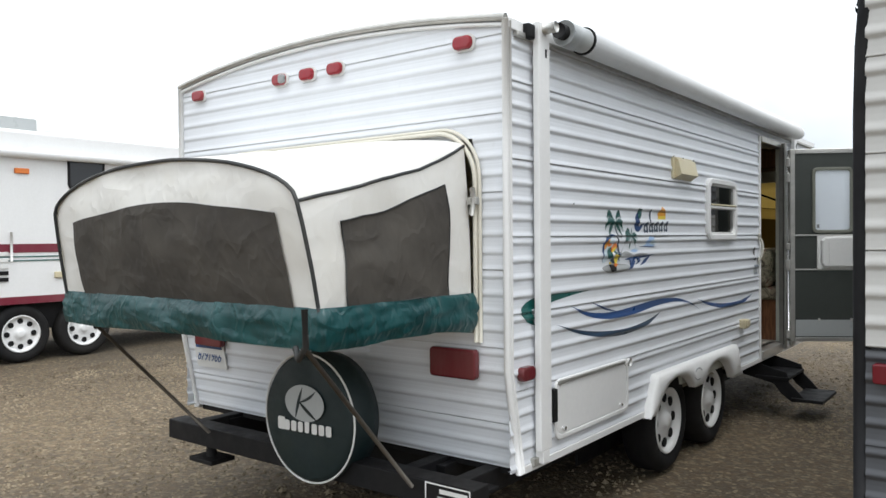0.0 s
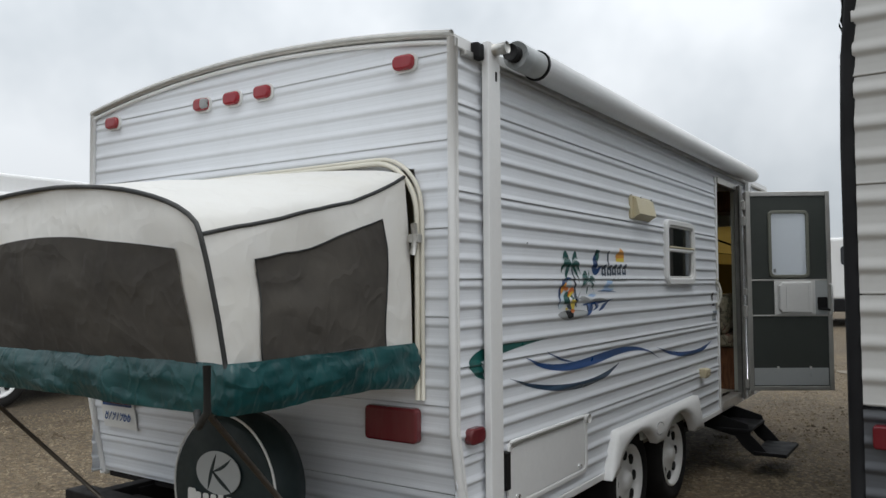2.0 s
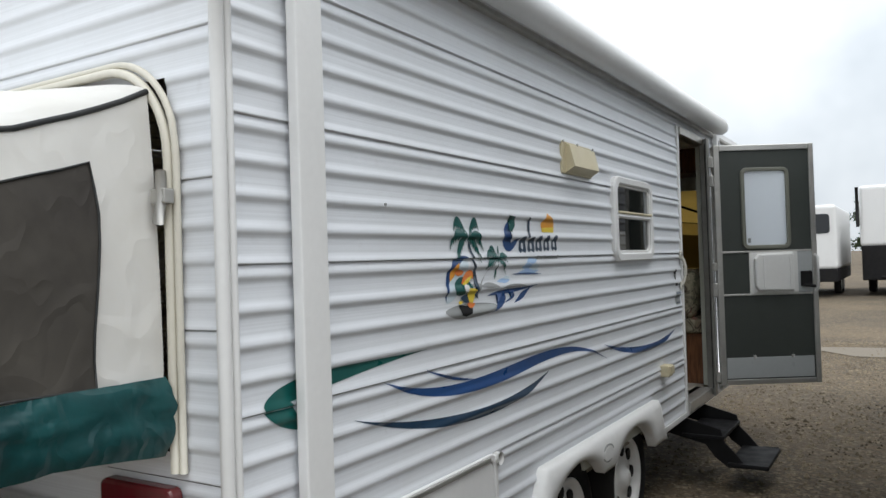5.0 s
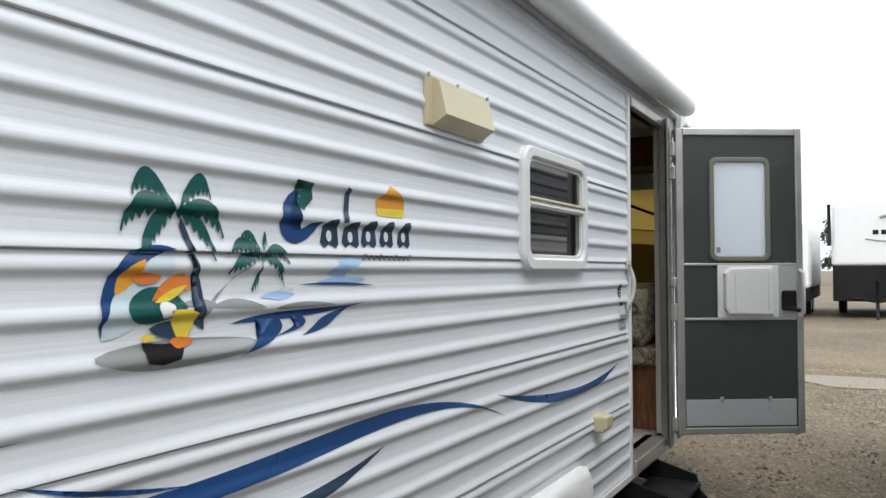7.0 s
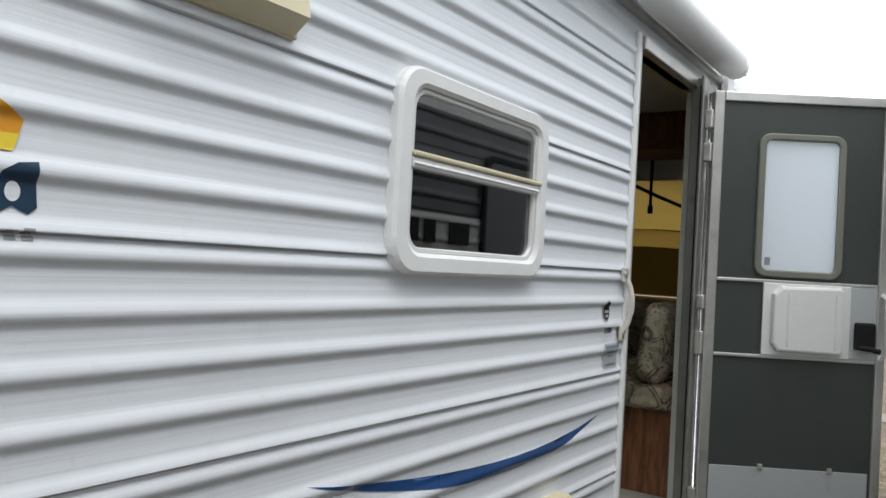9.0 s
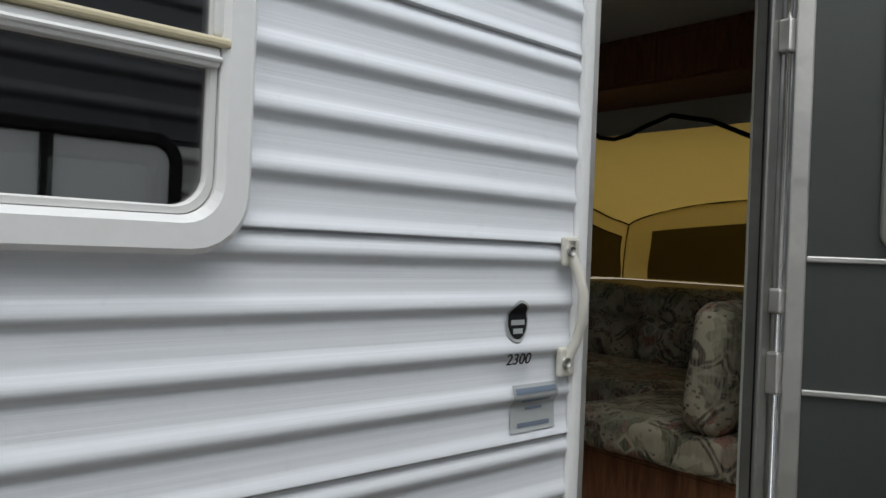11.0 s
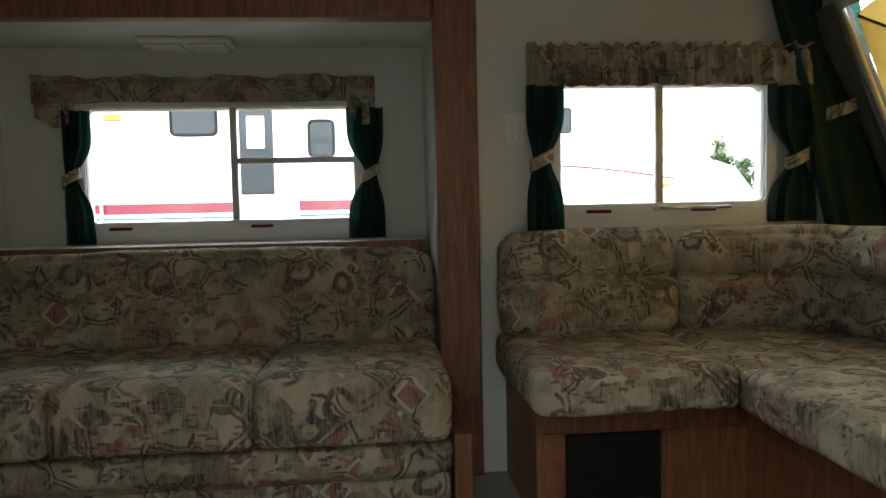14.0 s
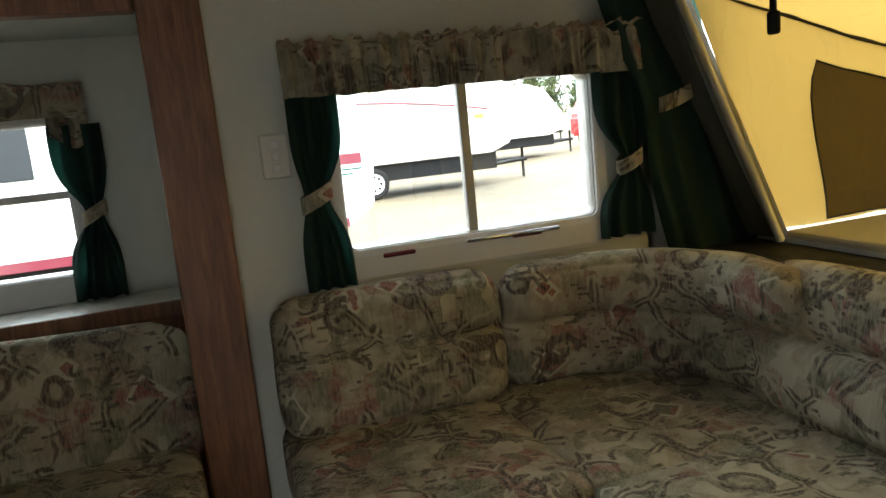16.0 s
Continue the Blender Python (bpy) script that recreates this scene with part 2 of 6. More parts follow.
ALU = metal("brushed_aluminium", (0.66, 0.65, 0.62), 0.4)
ALU_OLD = metal("dull_aluminium", (0.52, 0.51, 0.48), 0.5)
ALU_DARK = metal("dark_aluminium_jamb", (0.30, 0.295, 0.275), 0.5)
POLE = metal("dull_steel_pole", (0.16, 0.145, 0.125), 0.55)
CHROME = metal("chrome", (0.75, 0.75, 0.75), 0.15)
DOOR_GREY = painted("grey_green_door_panel", (0.040, 0.047, 0.042), 0.48, (0.08, 0.08, 0.07), 0.25)
CANVAS = canvas("cream_tent_canvas", (0.79, 0.78, 0.745), (0.5, 0.38, 0.14), 0.15)
# base colour tinted yellow too, for daylight glowing through the cloth
CANVAS_IN = canvas("backlit_yellow_canvas", (0.60, 0.49, 0.23), (0.42, 0.28, 0.068), 0.19)
FRAME_CREAM = painted("weathered_cream_frame", (0.66, 0.63, 0.54), 0.4, (0.4, 0.35, 0.25), 0.2)
SCREEN = M("dark_window_screen", (0.075, 0.068, 0.06), 0.8, 0, 0.25)
SCREEN.color(SCREEN.mix(SCREEN.ramp(SCREEN.noise(4, 5, 0.6, None, 0.2), (0.35, 0.0), (0.7, 1.0)), (0.05, 0.045, 0.04), (0.082, 0.074, 0.063)))
SCREEN = SCREEN.bump(SCREEN.creases(0.8), 0.5, 0.02).m
TEAL = M("teal_vinyl_skirt", (0.003, 0.05, 0.053), 0.36)
TEAL.color(TEAL.mix(TEAL.ramp(TEAL.noise(7, 5, 0.65), (0.4, 0.0), (0.7, 1.0)), (0.002, 0.040, 0.043), (0.006, 0.07, 0.072)))
TEAL = TEAL.bump(TEAL.creases(1.1), 0.55, 0.02).m
COVER = painted("dark_green_vinyl_cover", (0.003, 0.013, 0.014), 0.55, (0.01, 0.025, 0.025), 0.3)
FLAP = canvas("olive_window_flap", (0.15, 0.12, 0.065), (0.14, 0.105, 0.05), 0.2)
RED = painted("red_lens", (0.27, 0.008, 0.018), 0.2)
DARK_RED = painted("dark_red_lens", (0.12, 0.006, 0.012), 0.2)
MAROON = painted("maroon_stripe", (0.17, 0.012, 0.03), 0.35)
ORANGE = painted("orange_lens", (0.75, 0.2, 0.03), 0.3)
FABRIC = upholstery()
GREEN_CLOTH = canvas("green_curtain_cloth", (0.016, 0.04, 0.031), (0.02, 0.09, 0.065), 0.2)
OAK = wood("stained_oak", (0.13, 0.05, 0.022), (0.30, 0.13, 0.058))
WALLPAPER = painted("pale_grey_wallpaper", (0.61, 0.62, 0.55), 0.6, (0.5, 0.5, 0.46), 0.3)
CEILING = painted("white_ceiling_board", (0.68, 0.68, 0.65), 0.6)
CARPET = cloth("grey_beige_floor", (0.36, 0.335, 0.29), (0.6, 0.6, 0.6), 300)
LAMINATE = painted("speckled_laminate", (0.68, 0.66, 0.6), 0.35)
GLASS = glass("window_glass", (0.86, 0.9, 0.89))
GLASS_UPPER = glass("grey_glass", (0.5, 0.52, 0.52), 0.03, 3.0)
GLASS_DARK = glass("tinted_glass", (0.2, 0.21, 0.21), 0.02, 2.7)
PANE_DARK = M("dark_glazing", (0.02, 0.022, 0.025), 0.06).m
FROST = M("frosted_door_pane", (0.75, 0.78, 0.8), 0.25)
FROST_THROUGH, FROST_MIX = FROST.node("ShaderNodeBsdfTranslucent"), FROST.node("ShaderNodeMixShader")
FROST_THROUGH.inputs[0].default_value, FROST_MIX.inputs[0].default_value = (0.9, 0.93, 0.96, 1), 0.65
FROST.link(FROST.b.outputs[0], FROST_MIX.inputs[1])
FROST.link(FROST_THROUGH.outputs[0], FROST_MIX.inputs[2])
FROST.link(FROST_MIX.outputs[0], FROST.t.nodes["Material Output"].inputs[0])
FROST = FROST.m
GRAVEL = gravel()
STONE = M("loose_stone", (0.3, 0.27, 0.22), 0.9)
STONE = STONE.color(STONE.ramp(STONE.voronoi(3.1, out="Color"), (0.1, (0.09, 0.068, 0.042)), (0.9, (0.32, 0.26, 0.175)))).m
BLUE = painted("navy_decal", (0.008, 0.055, 0.19), 0.3, (0.004, 0.02, 0.06), 0.5)
TEAL_DECAL = painted("dark_teal_decal", (0.006, 0.10, 0.088), 0.3, (0.004, 0.03, 0.03), 0.6)
NAVY_TEAL = painted("deep_teal_decal", (0.008, 0.035, 0.075), 0.3)
PALE_BLUE = painted("pale_blue_decal", (0.36, 0.53, 0.77), 0.3)
ICE = painted("ice_blue_decal", (0.58, 0.68, 0.74), 0.3)
AMBER = painted("amber_decal", (0.78, 0.33, 0.02), 0.3)
YELLOW = painted("yellow_decal", (0.8, 0.6, 0.05), 0.3)
GREY_DECAL = painted("grey_decal", (0.28, 0.29, 0.29), 0.35)
FADED = painted("faded_blue_print", (0.15, 0.19, 0.25), 0.4)
SILVER = painted("silver_sticker", (0.40, 0.42, 0.42), 0.3)
BARK = wood("bark", (0.05, 0.04, 0.03), (0.12, 0.1, 0.08))
LEAVES = M("tree_leaves", (0.05, 0.085, 0.03), 0.7)
LEAVES = LEAVES.color(LEAVES.ramp(LEAVES.noise(0.9, 3), (0.3, (0.025, 0.05, 0.018)), (0.7, (0.08, 0.12, 0.045)))).m
TRUCK_RED = painted("red_truck_paint", (0.42, 0.012, 0.015), 0.25)


# ---- shape helpers ----
def world_of(ob):
    if ob is None:
        return Matrix()
    return (world_of(ob.parent) @ ob.matrix_parent_inverse if ob.parent else Matrix()) @ ob.matrix_basis


def under(ob, parent):
    """Makes ob, built in world coordinates, a part of parent."""
    ob.parent, ob.matrix_parent_inverse = parent, world_of(parent).inverted()
    return ob


def base(name, x, y, z, label, category, group="", kind=""):
    e = new(name)
    e.location, e.empty_display_size = (x, y, z), 0.2
    return tagged(e, label, category, group, kind)


def mesh(name, verts, faces, mat, parent=None, smooth=True):
    me = bpy.data.meshes.new(name)
    me.from_pydata([tuple(v) for v in verts], [], faces)
    me.materials.append(mat)
    if smooth:
        me.polygons.foreach_set("use_smooth", [True] * len(me.polygons))
    me.validate()
    ob = new(name, me)
    return under(ob, parent) if parent else ob


def done(name, bm, mat, parent=None, smooth=False):
    bmesh.ops.recalc_face_normals(bm, faces=bm.faces)
    me = bpy.data.meshes.new(name)
    bm.to_mesh(me)
    bm.free()
    me.materials.append(mat)
    if smooth:
        me.polygons.foreach_set("use_smooth", [True] * len(me.polygons))
    ob = new(name, me)
    return under(ob, parent) if parent else ob


def add_box(bm, lo, hi, bevel=0.0, seg=2, turn=None):
    c, s = [(a + b) / 2 for a, b in zip(lo, hi)], [abs(b - a) for a, b in zip(lo, hi)]
    m = Matrix.Translation(c) @ Matrix.Diagonal((*s, 1))
    if turn is not None:
        m = turn @ m
    r = bmesh.ops.create_cube(bm, size=1, matrix=m)
    if bevel > 0:
        edges = list({e for v in r["verts"] for e in v.link_edges})
        bmesh.ops.bevel(bm, geom=edges, offset=bevel, segments=seg, affect="EDGES", profile=0.5)


def box(name, lo, hi, mat, parent=None, bevel=0.004, seg=2, turn=None):
    bm = bmesh.new()
    add_box(bm, lo, hi, bevel, seg, turn)
    return done(name, bm, mat, parent)


def tube(name, points, r, mat, parent=None, sides=10, closed=False, flat=1.0):
    """A round bar along the points."""
    pts = [Vector(p) for p in points]
    n = len(pts)
    verts, faces = [], []
    up = Vector((0.13, 0.21, 0.97))
    for i, p in enumerate(pts):
        d = (pts[(i + 1) % n] - pts[i - 1]) if closed else (pts[min(i + 1, n - 1)] - pts[max(i - 1, 0)])
        d.normalize()
        a = d.cross(up)
        if a.length < 0.05:
            a = d.cross(Vector((1, 0, 0)))
        a.normalize()
        b = d.cross(a)
        for k in range(sides):
            q = 2 * math.pi * k / sides
            verts.append(p + a * (r * math.cos(q)) + b * (r * flat * math.sin(q)))
    for i in range(n if closed else n - 1):
        j = (i + 1) % n
        for k in range(sides):
            l = (k + 1) % sides
            faces.append((i * sides + k, i * sides + l, j * sides + l, j * sides + k))
    if not closed:
        faces += [tuple(range(sides)), tuple(reversed(range((n - 1) * sides, n * sides)))]
    return mesh(name, verts, faces, mat, parent)


def arc(c, r, a0, a1, n, plane="yz", fixed=0.0):
    out = []
    for i in range(n + 1):
        a = radians(a0 + (a1 - a0) * i / n)
        u, v = c[0] + r * math.cos(a), c[1] + r * math.sin(a)
        out.append({"yz": (fixed, u, v), "xz": (u, fixed, v), "xy": (u, v, fixed)}[plane])
    return out


def rounded(u0, v0, u1, v1, r, n=6):
    """Outline of a rounded rectangle in two dimensions."""
    out = []
    for (cu, cv, a) in ((u1 - r, v1 - r, 0), (u0 + r, v1 - r, 90), (u0 + r, v0 + r, 180), (u1 - r, v0 + r, 270)):
        for i in range(n + 1):
            q = radians(a + 90 * i / n)
            out.append((cu + r * math.cos(q), cv + r * math.sin(q)))
    return out


def ring(name, outer, inner, place, depth, mat, parent=None, lip=0.0):
    """A frame between two outlines of as many points; place(u, v, d) gives the world point."""
    n = len(outer)
    verts = []
    for d0, pts in ((0, outer), (depth * 0.7, outer), (depth, [(o[0] * 0.85 + i[0] * 0.15, o[1] * 0.85 + i[1] * 0.15) for o, i in zip(outer, inner)]),
                    (depth, [(o[0] * 0.2 + i[0] * 0.8, o[1] * 0.2 + i[1] * 0.8) for o, i in zip(outer, inner)]), (depth * 0.75, inner), (0, inner)):
        verts += [place(u, v, d0) for u, v in pts]
    faces = []
    for k in range(6):
        a, b = k * n, ((k + 1) % 6) * n
        for i in range(n):
            j = (i + 1) % n
            faces.append((a + i, a + j, b + j, b + i))
    return mesh(name, verts, faces, mat, parent, smooth=False)


def plate(name, outline, place, depth, mat, parent=None, bevel=0.0):
    """A flat plate of an outline, of that thickness."""
    bm = bmesh.new()
    lo = [bm.verts.new(place(u, v, 0)) for u, v in outline]
    f = bm.faces.new(lo)
    r = bmesh.ops.extrude_face_region(bm, geom=[f])
    top = [g for g in r["geom"] if isinstance(g, bmesh.types.BMVert)]
    p0, p1 = Vector(place(0, 0, 0)), Vector(place(0, 0, depth))
    bmesh.ops.translate(bm, verts=top, vec=p1 - p0)
    if bevel:
        tv = set(top)
        es = [e for e in bm.edges if e.verts[0] in tv and e.verts[1] in tv]
        bmesh.ops.bevel(bm, geom=es, offset=bevel, segments=2, affect="EDGES", profile=0.5)
    bmesh.ops.triangulate(bm, faces=[q for q in bm.faces if len(q.verts) > 8])
    return done(name, bm, mat, parent)


def grid(name, nu, nv, fn, mat, parent=None, smooth=True, keep=None):
    verts = [fn(i / nu, j / nv) for j in range(nv + 1) for i in range(nu + 1)]
    faces = []
    for j in range(nv):
        for i in range(nu):
            if keep is None or keep((i + 0.5) / nu, (j + 0.5) / nv):
                a = j * (nu + 1) + i
                faces.append((a, a + 1, a + nu + 2, a + nu + 1))
    return mesh(name, verts, faces, mat, parent, smooth)


def cushion(name, size, m, mat, parent=None, r=0.045, puff=0.02, bend=None, cuts=12, seam=None):
    """A stuffed cushion: rounded, swollen, a little uneven. m: pose of its centre; bend: maps a local point."""
    bm = bmesh.new()
    bmesh.ops.create_cube(bm, size=2)
    bmesh.ops.subdivide_edges(bm, edges=bm.edges[:], cuts=cuts, use_grid_fill=True)
    h = Vector(size) / 2
    seed = Vector((h.x * 7.3 + m.translation.x, m.translation.y * 3.1, m.translation.z))
    for v in bm.verts:
        p = Vector(v.co)
        q = Vector((p.x * h.x, p.y * h.y, p.z * h.z))
        inner = Vector([max(-(h[i] - r), min(h[i] - r, q[i])) for i in range(3)])
        d = q - inner
        if d.length > 1e-6:
            q = inner + d.normalized() * r
        w = [1 - p[i] ** 2 for i in range(3)]
        for i in range(3):
            if abs(p[i]) > 0.999:
                q[i] += math.copysign(puff * (w[(i + 1) % 3] * w[(i + 2) % 3]) ** 0.6, p[i])
        if seam:
            axis, at, side, deep = seam
            k = math.exp(-abs(q[axis] - at) / 0.016)
            s_ax, s_dir = side
            if p[s_ax] * s_dir > 0.2:
                q[s_ax] -= s_dir * deep * k
        q += Vector(noise.noise_vector(q * 6 + seed)) * 0.006
        v.co = m @ (bend(q) if bend else q)
    return done(name, bm, mat, parent, True)


def letters(name, body, size, m, mat, parent=None, shear=0.0, width=1.0):
    cu = bpy.data.curves.new(name, "FONT")
    cu.body, cu.size, cu.shear, cu.extrude = body, size, shear, 0.0006
    cu.align_x, cu.align_y = "CENTER", "CENTER"
    cu.materials.append(mat)
    ob = new(name, cu)
    ob.matrix_basis = m @ Matrix.Diagonal((width, 1, 1, 1))
    return under(ob, parent) if parent else ob


def wheel(x, y, z, r, width, parent, side=1, name="wheel"):
    """Tyre and pierced steel rim, outer face towards +x (side 1) or -x."""
    w = under(base(name, x, y, z, "", ""), parent)
    for key in ("label", "category"):
        if key in w:
            del w[key]
    w.parent, w.matrix_parent_inverse = parent, world_of(parent).inverted()

    def turned(nm, prof, mat, n=36):
        verts, faces = [], []
        for i in range(n):
            a = 2 * math.pi * i / n
            for d, rr in prof:
                verts.append((x + side * d, y + rr * math.cos(a), z + rr * math.sin(a)))
        k = len(prof)
        for i in range(n):
            j = (i + 1) % n
            for q in range(k - 1):
                faces.append((i * k + q, j * k + q, j * k + q + 1, i * k + q + 1))
        return mesh(nm, verts, faces, mat, w)

    turned("tyre", [(-width, r * 0.62), (-width, r * 0.9), (-width * 0.88, r * 0.985), (-width * 0.5, r), (-width * 0.12, r * 0.985), (0, r * 0.92), (0.008, r * 0.82), (-0.004, r * 0.66), (-0.03, r * 0.6)], RUBBER)
    turned("rim", [(-0.04, r * 0.6), (-0.002, r * 0.645), (0.004, r * 0.62), (-0.02, r * 0.57), (-0.05, r * 0.52), (-0.035, r * 0.4), (-0.032, r * 0.3), (-0.03, r * 0.2), (-0.012, r * 0.15), (0.0, r * 0.13), (0.004, r * 0.08), (0.004, 0.0)], WHITE)
    bm = bmesh.new()
    for i in range(8):
        a = 2 * math.pi * i / 8
        c = (x + side * -0.034, y + r * 0.44 * math.cos(a), z + r * 0.44 * math.sin(a))
        bmesh.ops.create_cone(bm, cap_ends=True, segments=10, radius1=r * 0.095, radius2=r * 0.095, depth=0.012,
                              matrix=Matrix.Translation(c) @ Euler((0, math.pi / 2, 0)).to_matrix().to_4x4())
    tagged(done("rim_hole", bm, BLACK, w), kind="stuff")
    return w


# ---- siding ----
# one panel, bottom to top: it starts on the crest of a rib; each further rib is a sharp
# underside, a rounded crest, a long sloping back and a narrow flat
PITCH, DEEP = 0.351, 0.0098
RIB_PROFILE = [(0.0, 0.34), (0.04, 0.62), (0.08, 0.88), (0.13, 1.0), (0.19, 0.98), (0.26, 0.84), (0.34, 0.53), (0.42, 0.28), (0.48, 0.21), (0.60, 0.18), (0.66, 0.11), (0.72, 0.09), (0.84, 0.075), (0.90, 0.0), (0.95, 0.05)]
FIRST, STEP = 0.204, 0.923


def rib_out(z, z0=0.795, ribs=4, pitch=PITCH):
    """How far the siding stands out at height z."""
    p = (z - z0) / pitch
    f = p - math.floor(p)
    if f < 0.0075 or f > 0.999995:
        return -0.005
    q = (f - FIRST) * ribs / STEP
    g = q - math.floor(q)
    pts = RIB_PROFILE + [(1.0, 0.34)]
    for (a, va), (b, vb) in zip(pts, pts[1:]):
        if a <= g <= b:
            return DEEP * (va + (vb - va) * (g - a) / (b - a))
    return 0.0


def levels(lo, hi, z0=0.795, ribs=4, pitch=PITCH):
    """Heights between lo and hi at which the siding bends."""
    out = {lo, hi}
    for k in range(-4, 12):
        for i in range(-1, ribs + 1):
            for a, _ in RIB_PROFILE:
                f = FIRST + (i + a) * STEP / ribs
                if 0.015 < f < 0.9995:
                    out.add(z0 + pitch * (k + f))
        out.add(z0 + pitch * (k + 0.007))
        out.add(z0 + pitch * (k + 0.0095))
    return sorted(z for z in out if lo <= z <= hi)


def siding(parent, lo, hi, cols, place, mat, z0=0.795, ribs=4, pitch=PITCH, holes=(), top=None):
    """Panels from height lo to hi along the columns; holes: (u0, u1, z0, z1) left open. place(u, z, out)."""
    cuts = sorted({lo, hi} | {z0 + pitch * k for k in range(-4, 12) if lo < z0 + pitch * k < hi})
    for a, b in zip(cuts, cuts[1:]):
        zs = sorted(set(levels(a, b - 1e-5, z0, ribs, pitch)) | {h[i] for h in holes for i in (2, 3) if a < h[i] < b})
        us = sorted(set(cols) | {h[i] for h in holes for i in (0, 1)})
        verts = []
        for z in zs:
            for u in us:
                zz = min(z, top(u)) if top else z
                verts.append(place(u, zz, rib_out(z, z0, ribs, pitch)))
        n, faces = len(us), []
        for j in range(len(zs) - 1):
            for i in range(n - 1):
                um, zm = (us[i] + us[i + 1]) / 2, (zs[j] + zs[j + 1]) / 2
                if any(h[0] < um < h[1] and h[2] < zm < h[3] for h in holes):
                    continue
                if top and zs[j] >= max(top(us[i]), top(us[i + 1])):
                    continue
                faces.append((j * n + i, j * n + i + 1, (j + 1) * n + i + 1, (j + 1) * n + i))
        # pieces that an opening parts from one another
        while faces:
            piece, edge = [faces.pop(0)], True
            have = set(piece[0])
            while edge:
                edge = [f for f in faces if have & set(f)]
                piece += edge
                for f in edge:
                    have |= set(f)
                    faces.remove(f)
            order = sorted(have)
            at = {v: i for i, v in enumerate(order)}
            mesh("siding_panel", [verts[v] for v in order], [tuple(at[v] for v in f) for f in piece], mat, parent)


def decal(name, outline, mat, parent, lift=0.0016):
    """A film on the ribbed side wall, following the ribs. outline: (y, z) points."""
    bm = bmesh.new()
    bm.faces.new([bm.verts.new((0, y, z)) for y, z in outline])
    lo, hi = min(p[1] for p in outline), max(p[1] for p in outline)
    bmesh.ops.triangulate(bm, faces=bm.faces[:])
    for z in levels(lo, hi):
        bmesh.ops.bisect_plane(bm, geom=bm.verts[:] + bm.edges[:] + bm.faces[:], plane_co=(0, 0, z), plane_no=(0, 0, 1), dist=1e-6)
    for v in bm.verts:
        v.co.x = X0 + max(rib_out(v.co.z), rib_out(v.co.z + 1e-4)) + lift
    return done(name, bm, mat, parent, True)


def swoosh(upper, lower, n=24):
    """A crescent between two curves through three or four points each, which share both ends."""
    def curve(p):
        out = []
        k = len(p) - 1
        for i in range(n + 1):
            t = i / n
            c = [math.comb(k, j) * t ** j * (1 - t) ** (k - j) for j in range(k + 1)]
            out.append((sum(a * q[0] for a, q in zip(c, p)), sum(a * q[1] for a, q in zip(c, p))))
        return out
    return curve(upper) + curve(lower)[::-1][1:-1]


# ---- ground ----
X0, X1, REAR = -1.95, -4.39, 4.74
g_n = 90


def ground_at(u, v):
    x, y = (u * 2 - 1), (v * 2 - 1)
    x, y = math.copysign(abs(x) ** 3.2, x) * 700 - 3, math.copysign(abs(y) ** 3.2, y) * 700 + 8
    bump = noise.noise((x * 0.35, y * 0.35, 0.0)) * 0.02 if abs(x + 3) < 2e2 else 0
    return (x, y, GROUND - 0.012 + bump * 0.6)


tagged(grid("ground", g_n, g_n, ground_at, GRAVEL), "packed brown gravel lot with damp patches", "ground", kind="structure")


def stones(x0, x1, y0, y1, count, seed):
    rnd = random.Random(seed)
    verts, faces = [], []
    shape = [(1, 0, 0), (-1, 0, 0), (0, 1, 0), (0, -1, 0), (0, 0, 0.8), (0, 0, -0.5)]
    tri = [(0, 2, 4), (2, 1, 4), (1, 3, 4), (3, 0, 4), (2, 0, 5), (1, 2, 5), (3, 1, 5), (0, 3, 5)]
    for _ in range(count):
        x, y = rnd.uniform(x0, x1), rnd.uniform(y0, y1)
        s = rnd.uniform(0.006, 0.017) * (1.7 if rnd.random() < 0.06 else 1)
        a = rnd.uniform(0, 6.28)
        k = len(verts)
        z = GROUND - 0.012 + noise.noise((x * 0.35, y * 0.35, 0.0)) * 0.012
        for p in shape:
            q = [c * s * rnd.uniform(0.7, 1.3) for c in p]
            verts.append((x + q[0] * math.cos(a) - q[1] * math.sin(a), y + q[0] * math.sin(a) + q[1] * math.cos(a), z + q[2] + s * 0.15))
        faces += [tuple(k + i for i in f) for f in tri]
    ob = mesh("gravel_stones", verts, faces, STONE, smooth=False)
    tagged(ob, "loose pale gravel stones on the lot", "gravel", kind="stuff")


stones(-9.5, -2.0, 2.6, 8.0, 9000, 3)
stones(-2.4, 0.2, 8.0, 18.0, 6000, 4)
puddle = [(-0.6 + (1.5 + 0.3 * math.sin(3 * a)) * math.cos(a) * 0.9, 16.6 + (0.75 + 0.2 * math.sin(2 * a + 1)) * math.sin(a)) for a in [i * 0.2618 for i in range(24)]]
WET = M("wet_ground", (0.15, 0.12, 0.08), 0.6).m
tagged(plate("puddle", puddle, lambda u, v, d: (u, v, GROUND - 0.004 + d), 0.004, WET), "shallow puddle on the gravel", "puddle", kind="structure")

# ---- the travel trailer ----
trailer = base("travel_trailer", -3.17, 7.6, GROUND, "white travel trailer with ribbed siding and open entry door", "travel trailer")


def roof_z(x):
    u = (x - (X0 + X1) / 2) / 1.22
    return 2.462 + 0.10 * (1 - u * u)


def rear_y(z):
    return REAR + max(0.0, 0.90 - z) * 0.19


def front_y(z):
    return 10.66 + max(0.0, 2.08 - z) * 0.45 if z > 0.95 else 11.17 - (0.95 - z) * 0.5


